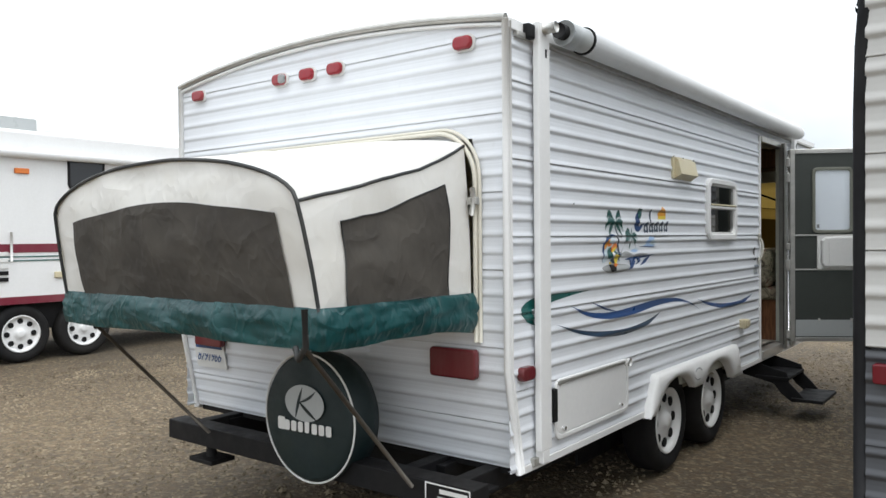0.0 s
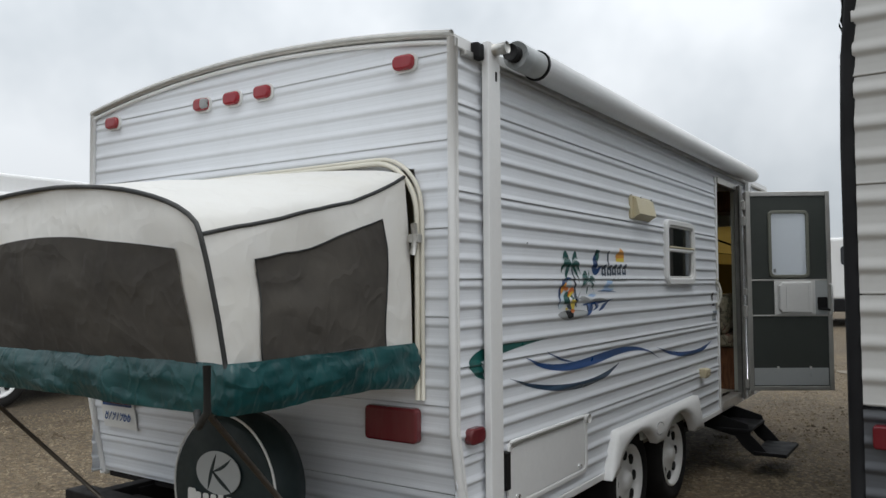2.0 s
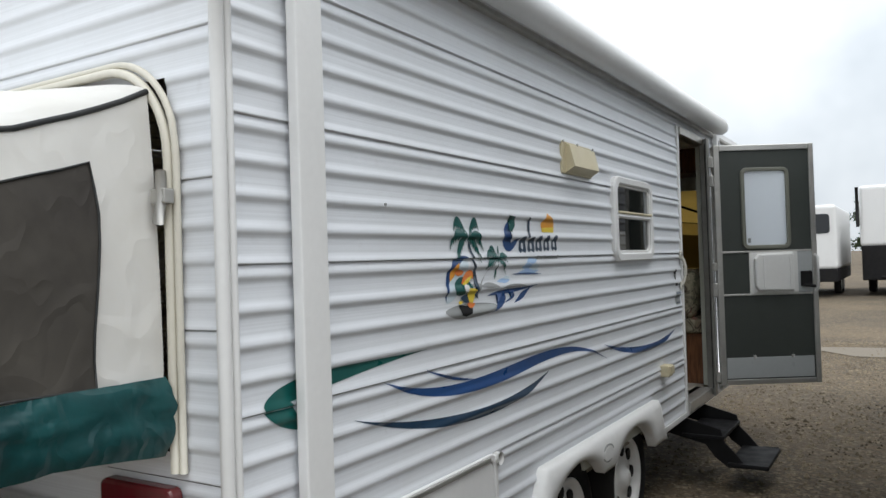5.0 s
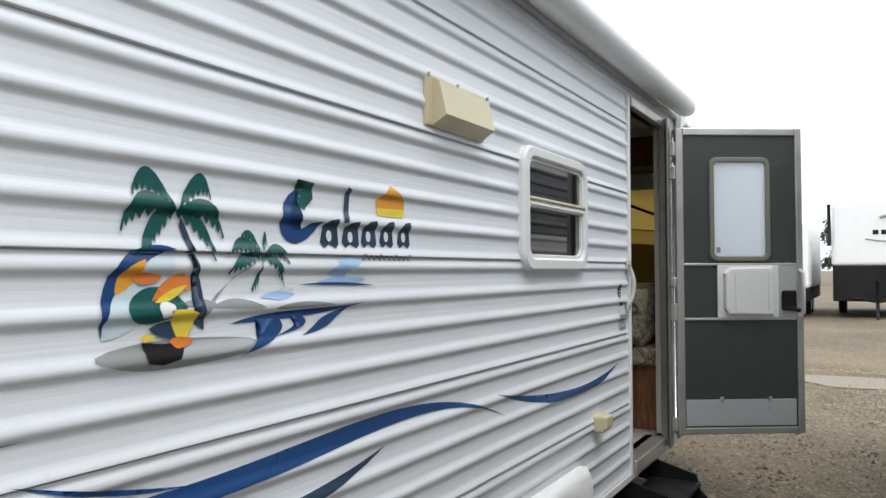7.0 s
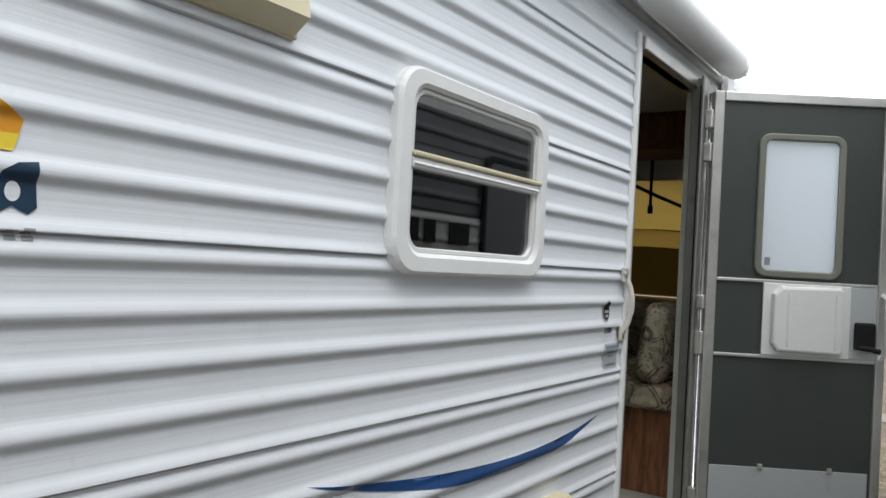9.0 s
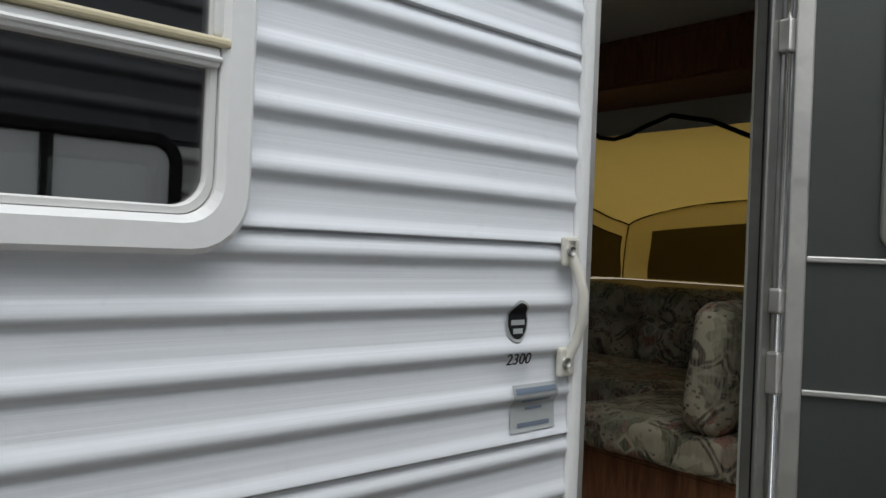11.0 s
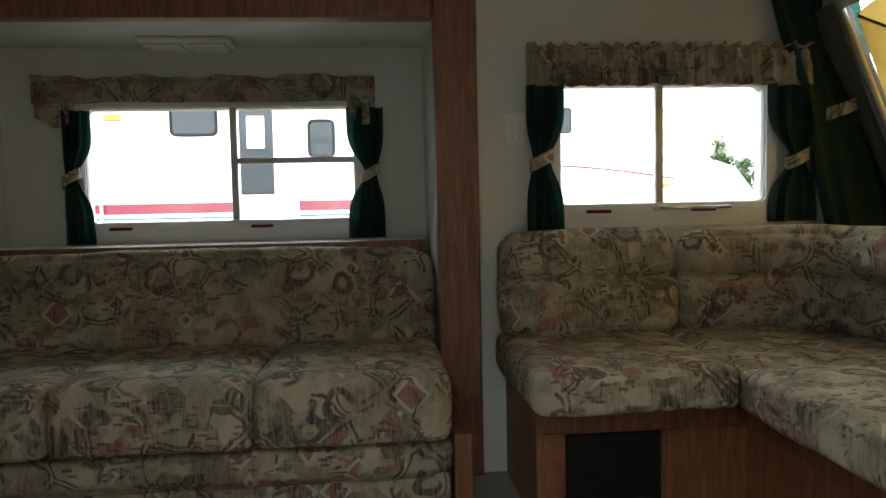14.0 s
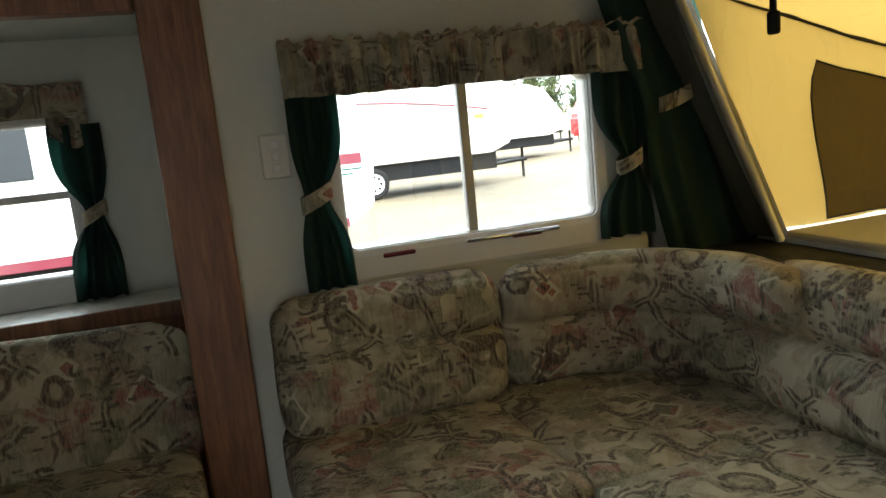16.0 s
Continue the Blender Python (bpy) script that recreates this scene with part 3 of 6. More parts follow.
DOOR = (8.718, 9.39, 0.43, 2.345)
WIN = (7.395, 7.985, 1.505, 1.875)
ARCH = (6.34, 7.96, 0.40, 0.61)
side = under(new("side_wall"), trailer)
siding(side, 0.435, 2.43, [REAR + 0.005, 10.66], lambda u, z, o: (X0 + o, u, z), SIDING, holes=[DOOR, WIN, ARCH])
rear = under(new("rear_wall"), trailer)
xs = [X1 + 2.44 * i / 28 for i in range(29)]
BED_HOLE = (-3.95, -2.13, 1.06, 1.95)
siding(rear, 0.435, 2.60, xs, lambda u, z, o: (u, rear_y(z) - o * 0.6, z), SIDING, z0=0.997, holes=[BED_HOLE], top=roof_z)
SLIDE = (7.60, 9.33, 0.46, 2.13)
W2 = (9.73, 10.47, 1.43, 1.845)
far = under(new("far_side_wall"), trailer)
siding(far, 0.435, 2.43, [REAR + 0.005, 10.66], lambda u, z, o: (X1 - o, u, z), SIDING, holes=[SLIDE, W2])
FRONT_HOLE = (-4.17, -2.15, 1.30, 2.08)


def front_wall(u, v):
    x, z = X1 + 2.44 * u, 0.435 + 2.0 * v
    return (x, front_y(z) + 0.02, z)


grid("front_wall", 24, 40, front_wall, SIDING, trailer, keep=lambda u, v: not (FRONT_HOLE[0] < X1 + 2.44 * u < FRONT_HOLE[1] and FRONT_HOLE[2] < 0.435 + 2 * v < FRONT_HOLE[3]))
# nose cheeks that close the sides ahead of the straight wall
for cx in (X0, X1):
    verts, faces = [], []
    zs = [0.435 + 2.0 * i / 30 for i in range(31)]
    for z in zs:
        verts += [(cx, 10.65, z), (cx, front_y(z) + 0.02, z)]
    faces = [(2 * i, 2 * i + 1, 2 * i + 3, 2 * i + 2) for i in range(30)]
    mesh("nose_cheek", verts, faces, SIDING, trailer)


def roof_at(u, v):
    x = X1 - 0.01 + 2.46 * u
    return (x, REAR - 0.015 + (10.80 - REAR) * v, roof_z(x) + 0.012)


grid("roof", 20, 4, roof_at, WHITE, trailer)
box("underfloor", (X1 + 0.02, REAR + 0.1, 0.40), (-2.39, 11.1, 0.445), BLACK, trailer)
for ua, ub in ((REAR + 0.1, 6.24), (8.02, 11.1)):
    box("underfloor", (-2.388, ua, 0.40), (X0 - 0.02, ub, 0.445), BLACK, trailer)
for rx in (-2.35, -3.99):
    box("chassis_rail", (rx - 0.04, REAR + 0.0, 0.24), (rx + 0.04, 11.2, 0.41), BLACK, trailer)
# aluminium trims: rear corners, roof edges, bottom rail
for cx, s in ((X0, 1), (X1, -1)):
    tube("corner_trim", [(cx + s * 0.006, rear_y(z) - 0.012, z) for z in (0.42, 0.6, 0.8, 0.9, 1.3, 1.9, 2.46)], 0.017, WHITE, trailer, 8)
    tube("corner_trim", [(cx + s * 0.010, rear_y(z) + 0.016, z) for z in (0.42, 0.6, 0.8, 0.9, 1.3, 1.9, 2.46)], 0.010, WHITE, trailer, 8)
    box("roof_trim", (cx - 0.014, REAR, 2.425), (cx + 0.016, 10.78, 2.475), WHITE, trailer)
    for ra, rb in ((REAR + 0.08, 6.25), (8.01, 10.9)):
        box("bottom_rail", (cx - 0.012, ra, 0.41), (cx + 0.014, rb, 0.447), WHITE, trailer)
tube("roof_trim", [(X1 - 0.012 + 2.464 * i / 30, REAR - 0.016, roof_z(X1 + 2.44 * i / 30) + 0.006) for i in range(31)], 0.018, ALU_OLD, trailer, 8)
tube("roof_trim", [(X1 + 2.44 * i / 30, REAR - 0.012, roof_z(X1 + 2.44 * i / 30) - 0.024) for i in range(31)], 0.010, WHITE, trailer, 8)
# roof fan covers
for (vx, vy, vh) in ((-2.75, 7.3, 0.09), (-3.0, 9.8, 0.07)):
    box("roof_vent", (vx - 0.2, vy - 0.2, roof_z(vx)), (vx + 0.2, vy + 0.2, roof_z(vx) + vh), WHITE_PLASTIC, trailer, 0.03)
tube("roof_pipe", [(-2.2, 9.35, 2.5), (-2.2, 9.35, 2.66)], 0.018, BLACK, trailer)
box("roof_pipe_cap", (-2.23, 9.32, 2.66), (-2.17, 9.38, 2.69), BLACK, trailer)

# marker lamps
def lamp_rear(x, z, w=0.052, h=0.031, mat=None):
    ob = plate("marker_lamp", rounded(x - w, z - h, x + w, z + h, 0.026), lambda u, v, d: (u, rear_y(v) - 0.008 - d, v), 0.03, mat or RED, trailer, 0.010)
    return ob


for lx in (-2.17, -4.20, -3.44, -3.215, -3.0):
    lamp_rear(lx, 2.39)
    plate("lamp_base", rounded(lx - 0.062, 2.352, lx + 0.062, 2.428, 0.03), lambda u, v, d: (u, rear_y(v) - 0.004 - d, v), 0.012, WHITE_PLASTIC, trailer)
plate("cracked_lens", rounded(-3.475, 2.364, -3.43, 2.416, 0.018), lambda u, v, d: (u + 0.042, rear_y(v) - 0.022 - d, v), 0.02, GREY_DECAL, trailer, 0.006)
plate("tail_lamp", rounded(-2.365, 0.845, -2.10, 0.985, 0.02), lambda u, v, d: (u, rear_y(0.9) - 0.01 - d, v), 0.035, DARK_RED, trailer, 0.01)
plate("tail_lamp", rounded(-4.24, 0.845, -3.975, 0.985, 0.02), lambda u, v, d: (u, rear_y(0.9) - 0.01 - d, v), 0.035, DARK_RED, trailer, 0.01)
plate("side_marker", rounded(4.81, 0.84, 4.925, 0.905, 0.026), lambda u, v, d: (X0 + 0.006 + d, u, v), 0.032, DARK_RED, trailer, 0.008)
lic = plate("licence_plate", rounded(-4.30, 0.70, -4.0, 0.85, 0.015), lambda u, v, d: (u, rear_y(v) - 0.012 - d, v), 0.004, WHITE_PLASTIC, trailer)
letters("plate_number", "8791966", 0.085, Matrix.Translation((-4.15, rear_y(0.77) - 0.022, 0.772)) @ Euler((radians(80), 0, 0)).to_matrix().to_4x4(), BLUE, trailer, width=0.8)
box("plate_bar", (-4.28, rear_y(0.83) - 0.02, 0.825), (-4.02, rear_y(0.83) - 0.016, 0.84), BLUE, trailer, 0)

# rear bumper beam, jacks, hitch
box("bumper", (-4.1, 4.42, 0.345), (-1.92, 4.54, 0.455), BLACK, trailer, 0.006)
box("bumper_tray", (-4.05, 4.54, 0.36), (-2.0, 4.74, 0.378), BLACK, trailer)
for bx in (-4.0, -2.4, -2.1):
    box("bumper_arm", (bx - 0.04, 4.5, 0.33), (bx + 0.04, 5.0, 0.43), BLACK, trailer)
tube("bumper_bolt", [(-2.0, 4.40, 0.36), (-2.0, 4.45, 0.36)], 0.02, CHROME, trailer)
tube("bumper_end", [(-1.90, 4.46, 0.34), (-1.66, 4.56, 0.34)], 0.045, BLACK, trailer)
sticker = plate("bumper_sticker", rounded(-2.17, 0.352, -1.93, 0.45, 0.004), lambda u, v, d: (u, 4.418 - d, v), 0.001, BLACK, trailer)
ring("sticker_edge", rounded(-2.17, 0.352, -1.93, 0.45, 0.004), rounded(-2.164, 0.358, -1.936, 0.444, 0.003), lambda u, v, d: (u, 4.417 - d, v), 0.001, WHITE, trailer)
box("sticker_bar", (-2.09, 4.414, 0.412), (-1.945, 4.4165, 0.430), WHITE_PLASTIC, trailer, 0)
box("sticker_bar", (-2.10, 4.414, 0.368), (-1.95, 4.4165, 0.398), SILVER, trailer, 0)
tube("jack_leg", [(-3.83, 4.52, 0.36), (-3.83, 4.52, 0.26)], 0.03, BLACK, trailer)
box("jack_foot", (-3.93, 4.44, 0.235), (-3.72, 4.60, 0.26), BLACK, trailer)

# wheels and fender
for wy in (6.74, 7.59):
    wheel(-1.985, wy, GROUND + 0.335, 0.335, 0.2, trailer)
    wheel(-4.355, wy, GROUND + 0.335, 0.335, 0.2, trailer, -1)
tube("axle", [(-4.3, 6.74, 0.28), (-2.0, 6.74, 0.28)], 0.035, BLACK, trailer)
tube("axle", [(-4.3, 7.59, 0.28), (-2.0, 7.59, 0.28)], 0.035, BLACK, trailer)
box("wheel_well", (-2.36, 6.18, 0.622), (-1.975, 8.06, 0.64), BLACK, trailer)
# inner side: black sheet carried down near the ground, added to keep the arches dark
box("wheel_well", (-2.38, 6.18, 0.05), (-2.362, 8.06, 0.64), BLACK, trailer)
# black boxes added under the floor to stand in for its deep shade
for ty0, ty1 in ((5.1, 6.15), (8.1, 9.9)):
    box("underbody_shade", (-4.15, ty0, 0.16), (-2.3, ty1, 0.398), BLACK, trailer, 0.04)


F0, F1 = 6.21, 8.03


def fender_edge(y):
    """Lower and upper edge of the wheel-arch moulding at y."""
    top = min(0.65, 0.41 + (y - F0) * 1.7, 0.43 + (F1 - y) * 3.0)
    low = 0.41
    for c, r in ((F0 + 0.47, 0.385), (F0 + 1.26, 0.385)):
        if abs(y - c) < r:
            low = max(low, 0.30 + 0.295 * math.sqrt(1 - ((y - c) / r) ** 2))
    if F0 + 0.75 < y < F0 + 0.98:
        low = max(low, 0.47)
    return min(low, top - 0.004), top


def fender_at(u, v):
    y = F0 + (F1 - F0) * u
    lo, hi = fender_edge(y)
    prof = ((0.0, 0.0), (0.0, 0.045), (0.12, 0.058), (0.5, 0.06), (0.85, 0.052), (1.0, 0.035), (1.0, 0.0))
    k, d = prof[round(v * 6)]
    return (X0 + 0.003 + d, y, lo + (hi - lo) * k)


grid("fender", 120, 6, fender_at, WHITE, trailer)
oval = [(7.03 + 0.075 * math.cos(a), 0.56 + 0.042 * math.sin(a)) for a in [i * math.pi / 12 for i in range(24)]]
plate("fender_badge", oval, lambda u, v, d: (X0 + 0.058 + d, u, v), 0.004, GREY_DECAL, trailer)
plate("fender_badge", [(7.03 + (u - 7.03) * 0.84, 0.56 + (v - 0.56) * 0.8) for u, v in oval], lambda u, v, d: (X0 + 0.062 + d, u, v), 0.002, WHITE, trailer)

# storage hatch
ring("hatch_frame", rounded(5.14, 0.50, 5.99, 0.80, 0.05), rounded(5.165, 0.525, 5.965, 0.775, 0.04), lambda u, v, d: (X0 + 0.006 + d, u, v), 0.012, WHITE, trailer)
plate("hatch_door", rounded(5.168, 0.528, 5.962, 0.772, 0.04), lambda u, v, d: (X0 + 0.006 + d, u, v), 0.009, WHITE, trailer, 0.002)
box("hatch_hinge", (X0 + 0.01, 5.16, 0.775), (X0 + 0.024, 5.93, 0.792), ALU_OLD, trailer)
for hy in (5.22, 5.88):
    tube("hatch_lock", [(X0 + 0.012, hy, 0.55), (X0 + 0.028, hy, 0.55)], 0.011, CHROME, trailer)
box("hatch_latch", (X0 + 0.0, 5.10, 0.60), (X0 + 0.03, 5.14, 0.76), BLACK, trailer)
tube("water_inlet", [(X0, 5.99, 0.775), (X0 + 0.03, 5.99, 0.775)], 0.024, WHITE_PLASTIC, trailer, 14)

# bedside outlet, wall vent
box("outlet_box", (X0, 8.135, 0.755), (X0 + 0.055, 8.235, 0.825), CREAM, trailer, 0.008)
box("outlet_cover", (X0 + 0.05, 8.14, 0.77), (X0 + 0.066, 8.23, 0.822), CREAM, trailer, 0.006)
bm = bmesh.new()
add_box(bm, (X0, 6.70, 1.87), (X0 + 0.014, 7.06, 2.014), 0.004)
v0 = [bm.verts.new(p) for p in ((X0 + 0.035, 6.735, 1.996), (X0 + 0.035, 7.05, 1.996), (X0 + 0.058, 7.045, 1.90), (X0 + 0.058, 6.735, 1.90), (X0 + 0.01, 6.735, 1.872), (X0 + 0.01, 7.05, 1.872), (X0 + 0.01, 6.735, 2.010), (X0 + 0.01, 7.05, 2.006))]
for f in ((0, 1, 2, 3), (3, 2, 5, 4), (0, 3, 4, 6), (1, 7, 5, 2), (6, 7, 1, 0)):
    bm.faces.new([v0[i] for i in f])
done("range_vent", bm, CREAM, trailer)
for vy in (6.71, 6.88, 7.08):
    tube("vent_screw", [(X0 + 0.012, vy, 2.012), (X0 + 0.018, vy, 2.012)], 0.006, ALU_OLD, trailer, 8)
tube("rivet", [(X0 + 0.002, 5.351, 1.664), (X0 + 0.012, 5.351, 1.664)], 0.005, GREY_DECAL, trailer, 8)

# side window: rounded white frame, two panes, a hinged upper pane
sw = under(new("side_window"), trailer)


def on_side(u, v, d):
    return (X0 + d, u, v)


ring("frame", rounded(7.345, 1.463, 8.022, 1.912, 0.075), rounded(7.40, 1.51, 7.975, 1.87, 0.045), lambda u, v, d: on_side(u, v, d + 0.002), 0.028, WHITE, sw)
ring("frame", rounded(7.40, 1.51, 7.975, 1.87, 0.045), rounded(7.415, 1.522, 7.962, 1.858, 0.04), lambda u, v, d: on_side(u, v, d), 0.018, WHITE_PLASTIC, sw)
box("transom", (X0 - 0.01, 7.402, 1.692), (X0 + 0.026, 7.974, 1.716), WHITE, sw)
box("upper_sash", (X0 + 0.016, 7.402, 1.717), (X0 + 0.032, 7.985, 1.729), CREAM, sw)
box("transom_bead", (X0 + 0.02, 7.404, 1.698), (X0 + 0.030, 7.976, 1.706), WHITE, sw)
box("upper_sash", (X0 + 0.012, 7.964, 1.731), (X0 + 0.024, 7.98, 1.86), WHITE_PLASTIC, sw)
g1 = box("pane", (X0 + 0.004, 7.41, 1.515), (X0 + 0.008, 7.97, 1.70), GLASS_DARK, sw, 0)
g2 = box("pane", (X0 + 0.008, 7.41, 1.71), (X0 + 0.012, 7.97, 1.865), GLASS_UPPER, sw, 0)
for g in (g1, g2):
    g.visible_shadow = False

# entry door: frame, sill, leaf swung out
doorway = under(new("door_frame"), trailer)
box("jamb", (X0 - 0.055, 8.705, 0.43), (X0 + 0.014, 8.738, 2.35), ALU_OLD, doorway, 0.005)
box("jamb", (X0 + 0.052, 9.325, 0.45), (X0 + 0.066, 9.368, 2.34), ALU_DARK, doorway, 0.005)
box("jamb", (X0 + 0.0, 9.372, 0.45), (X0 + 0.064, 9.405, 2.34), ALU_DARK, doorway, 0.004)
box("jamb", (X0 - 0.002, 8.69, 0.43), (X0 + 0.018, 8.722, 2.355), WHITE, doorway, 0.01)
box("head", (X0 - 0.10, 8.742, 2.30), (X0 + 0.024, 9.40, 2.35), ALU, doorway, 0.005)
box("sill", (X0 - 0.10, 8.742, 0.43), (X0 + 0.03, 9.40, 0.50), ALU, doorway, 0.006)
box("seal", (X0 + 0.046, 9.329, 0.5), (X0 + 0.052, 9.345, 2.3), BLACK, doorway)

leaf = under(new("entry_door"), trailer)
HINGE, SWING = Vector((-1.855, 9.375, 0)), math.atan2(0.392, 0.618)
SHRINK = 0.945
LEAF = Matrix.Translation(HINGE) @ Euler((0, 0, SWING)).to_matrix().to_4x4()
L, LZ0, LZ1 = 0.785, 0.466, 2.33


def on_leaf(u, v, d):
    return tuple(LEAF @ Vector((u * SHRINK, -d, 1.464 + (v - 1.464) * SHRINK)))


def leaf_box(nm, u0, u1, z0, z1, d0, d1, mat, bevel=0.003):
    return box(nm, (u0 * SHRINK, -d1, 1.464 + (z0 - 1.464) * SHRINK), (u1 * SHRINK, -d0, 1.464 + (z1 - 1.464) * SHRINK), mat, leaf, bevel, turn=LEAF)


# panel and outer skin round the pane's opening
for u0, u1, z0, z1 in ((0.02, 0.23, LZ0 + 0.02, LZ1 - 0.02), (0.56, L - 0.02, LZ0 + 0.02, LZ1 - 0.02), (0.23, 0.56, LZ0 + 0.02, 1.54), (0.23, 0.56, 2.125, LZ1 - 0.02)):
    leaf_box("panel", u0, u1, z0, z1, -0.03, 0.0, DOOR_GREY, 0)
    leaf_box("skin", u0, u1, z0, z1, -0.038, -0.031, WHITE, 0)
for (u0, u1, z0, z1) in ((0, 0.045, LZ0, LZ1), (L - 0.04, L, LZ0, LZ1)):
    leaf_box("edge_frame", u0, u1, z0, z1, -0.04, 0.012, ALU_OLD, 0.005)
for (z0, z1) in ((LZ0, LZ0 + 0.04), (LZ1 - 0.045, LZ1)):
    leaf_box("edge_frame", 0.046, L - 0.041, z0, z1, -0.04, 0.011, ALU, 0.005)
leaf_box("rail", 0.046, L - 0.041, 1.487, 1.502, 0.0, 0.009, ALU)
leaf_box("rail", 0.046, L - 0.041, 1.155, 1.17, 0.0, 0.009, ALU)
leaf_box("kick_plate", 0.05, L - 0.05, 0.515, 0.675, 0.0, 0.005, SILVER)
for ku in (0.26, 0.56):
    leaf_box("kick_clip", ku, ku + 0.02, 0.665, 0.69, 0.0, 0.012, ALU)
ring("pane_gasket", rounded(0.205, 1.515, 0.585, 2.15, 0.05), rounded(0.235, 1.545, 0.555, 2.12, 0.025), lambda u, v, d: on_leaf(u, v, d), 0.014, painted("olive_grey_gasket", (0.15, 0.155, 0.125), 0.5), leaf)
plate("pane", rounded(0.236, 1.546, 0.554, 2.119, 0.024), lambda u, v, d: on_leaf(u, v, d), 0.004, FROST, leaf)
leaf_box("maker_mark", 0.25, 0.272, 1.565, 1.60, 0.004, 0.006, GREY_DECAL)
leaf_box("screen_slider", 0.25, 0.63, 1.17, 1.488, 0.0, 0.012, WHITE_PLASTIC)
plate("slider_cover", [(0.31, 1.19), (0.58, 1.185), (0.59, 1.2), (0.59, 1.465), (0.575, 1.48), (0.32, 1.475), (0.285, 1.44), (0.285, 1.225)], lambda u, v, d: on_leaf(u, v, 0.012 + d), 0.03, WHITE_PLASTIC, leaf, 0.012)
leaf_box("slider_rib", 0.345, 0.357, 1.215, 1.45, 0.038, 0.046, WHITE_PLASTIC)
leaf_box("slider_rib", 0.55, 0.562, 1.215, 1.45, 0.038, 0.046, WHITE_PLASTIC)
leaf_box("latch_plate", 0.63, 0.745, 1.17, 1.488, 0.0, 0.008, SILVER)
leaf_box("latch", 0.645, 0.735, 1.215, 1.335, 0.008, 0.03, BLACK, 0.01)
tube("latch_lever", [on_leaf(0.67, 1.225, 0.03), on_leaf(0.69, 1.225, 0.06), on_leaf(0.735, 1.215, 0.06)], 0.011, BLACK, leaf)
tube("pull_bar", [on_leaf(L - 0.02, 1.18, 0.01), on_leaf(L - 0.015, 1.2, 0.04), on_leaf(L - 0.015, 1.44, 0.04), on_leaf(L - 0.02, 1.46, 0.01)], 0.01, WHITE_PLASTIC, leaf)
tube("hinge_rod", [(-1.868, 9.372, 0.53), (-1.868, 9.372, 2.27)], 0.008, CHROME, leaf)
for (a, b) in ((0.54, 0.62), (1.17, 1.27), (1.36, 1.42), (1.98, 2.06), (2.12, 2.2)):
    box("hinge_knuckle", (-1.885, 9.350, a), (-1.852, 9.392, b), ALU, leaf, 0.006)

# grab handle
tube("grab_handle", [(X0 + 0.015, 8.668, 1.505), (X0 + 0.02, 8.672, 1.475), (X0 + 0.032, 8.677, 1.445), (X0 + 0.04, 8.682, 1.41), (X0 + 0.04, 8.682, 1.36), (X0 + 0.032, 8.677, 1.325), (X0 + 0.02, 8.672, 1.295), (X0 + 0.015, 8.668, 1.27)], 0.010, HANDLE, trailer)
for hz in (1.488, 1.285):
    box("handle_foot", (X0 + 0.008, 8.648, hz - 0.028), (X0 + 0.022, 8.69, hz + 0.026), HANDLE, trailer, 0.006)
    tube("handle_screw", [(X0 + 0.022, 8.66, hz), (X0 + 0.029, 8.66, hz)], 0.009, ALU_OLD, trailer, 8)

# folding steps
steps = under(new("entry_steps"), trailer)
box("tread", (-1.99, 8.74, 0.265), (-1.72, 9.30, 0.292), BLACK, steps, 0.006)
box("tread", (-1.70, 8.72, 0.10), (-1.45, 9.26, 0.127), BLACK, steps, 0.006)
for sy in (8.75, 9.28):
    plate("stringer", [(-2.1, 0.43), (-1.74, 0.33), (-1.72, 0.25), (-1.66, 0.19), (-1.60, 0.12), (-1.47, 0.125), (-1.47, 0.10), (-1.70, 0.09), (-1.78, 0.15), (-1.84, 0.23), (-2.1, 0.29)], lambda u, v, d, sy=sy: (u, sy + d, v), 0.014, BLACK, steps)

# awning: roll and arms
awn = under(new("awning"), trailer)
tube("roll", [(-1.855, y, 2.462) for y in (5.30, 6.5, 8.0, 9.62)], 0.066, WHITE, awn, 20)
tube("roll_cap", [(-1.855, 5.10, 2.462), (-1.855, 5.30, 2.462)], 0.060, SILVER, awn, 20)
tube("roll_cap", [(-1.855, 5.05, 2.462), (-1.855, 5.10, 2.462)], 0.036, BLACK, awn, 20)
tube("roll_band", [(-1.855, 5.295, 2.462), (-1.855, 5.307, 2.462)], 0.069, BLACK, awn, 20)
tube("roll_cap", [(-1.855, 9.62, 2.462), (-1.855, 9.70, 2.462)], 0.058, WHITE, awn, 20)
grid("valance", 40, 3, lambda u, v: (X0 + 0.004 + 0.05 * (1 - v), 5.3 + 4.3 * u, 2.475 + 0.03 * v), WHITE, awn)
for ay in (4.985, 9.78):
    box("arm", (X0 + 0.022, ay - 0.05, 0.50), (X0 + 0.056, ay + 0.05, 2.49), WHITE, awn, 0.005)
    box("arm_foot", (X0 + 0.01, ay - 0.03, 0.44), (X0 + 0.055, ay + 0.03, 0.50), WHITE, awn, 0.004)
    tube("arm_pivot", [(X0 + 0.055, ay, 2.46), (-1.83, ay, 2.462)], 0.026, ALU_OLD, awn)
    box("arm_bracket", (X0 + 0.005, ay - 0.07, 0.43), (X0 + 0.03, ay + 0.07, 0.47), ALU_OLD, awn)
    box("arm_slot", (X0 + 0.0545, ay - 0.012, 2.44), (X0 + 0.0575, ay + 0.004, 2.475), BLACK, awn, 0)
    box("arm_slot", (X0 + 0.0545, ay + 0.006, 2.33), (X0 + 0.0575, ay + 0.02, 2.37), BLACK, awn, 0)
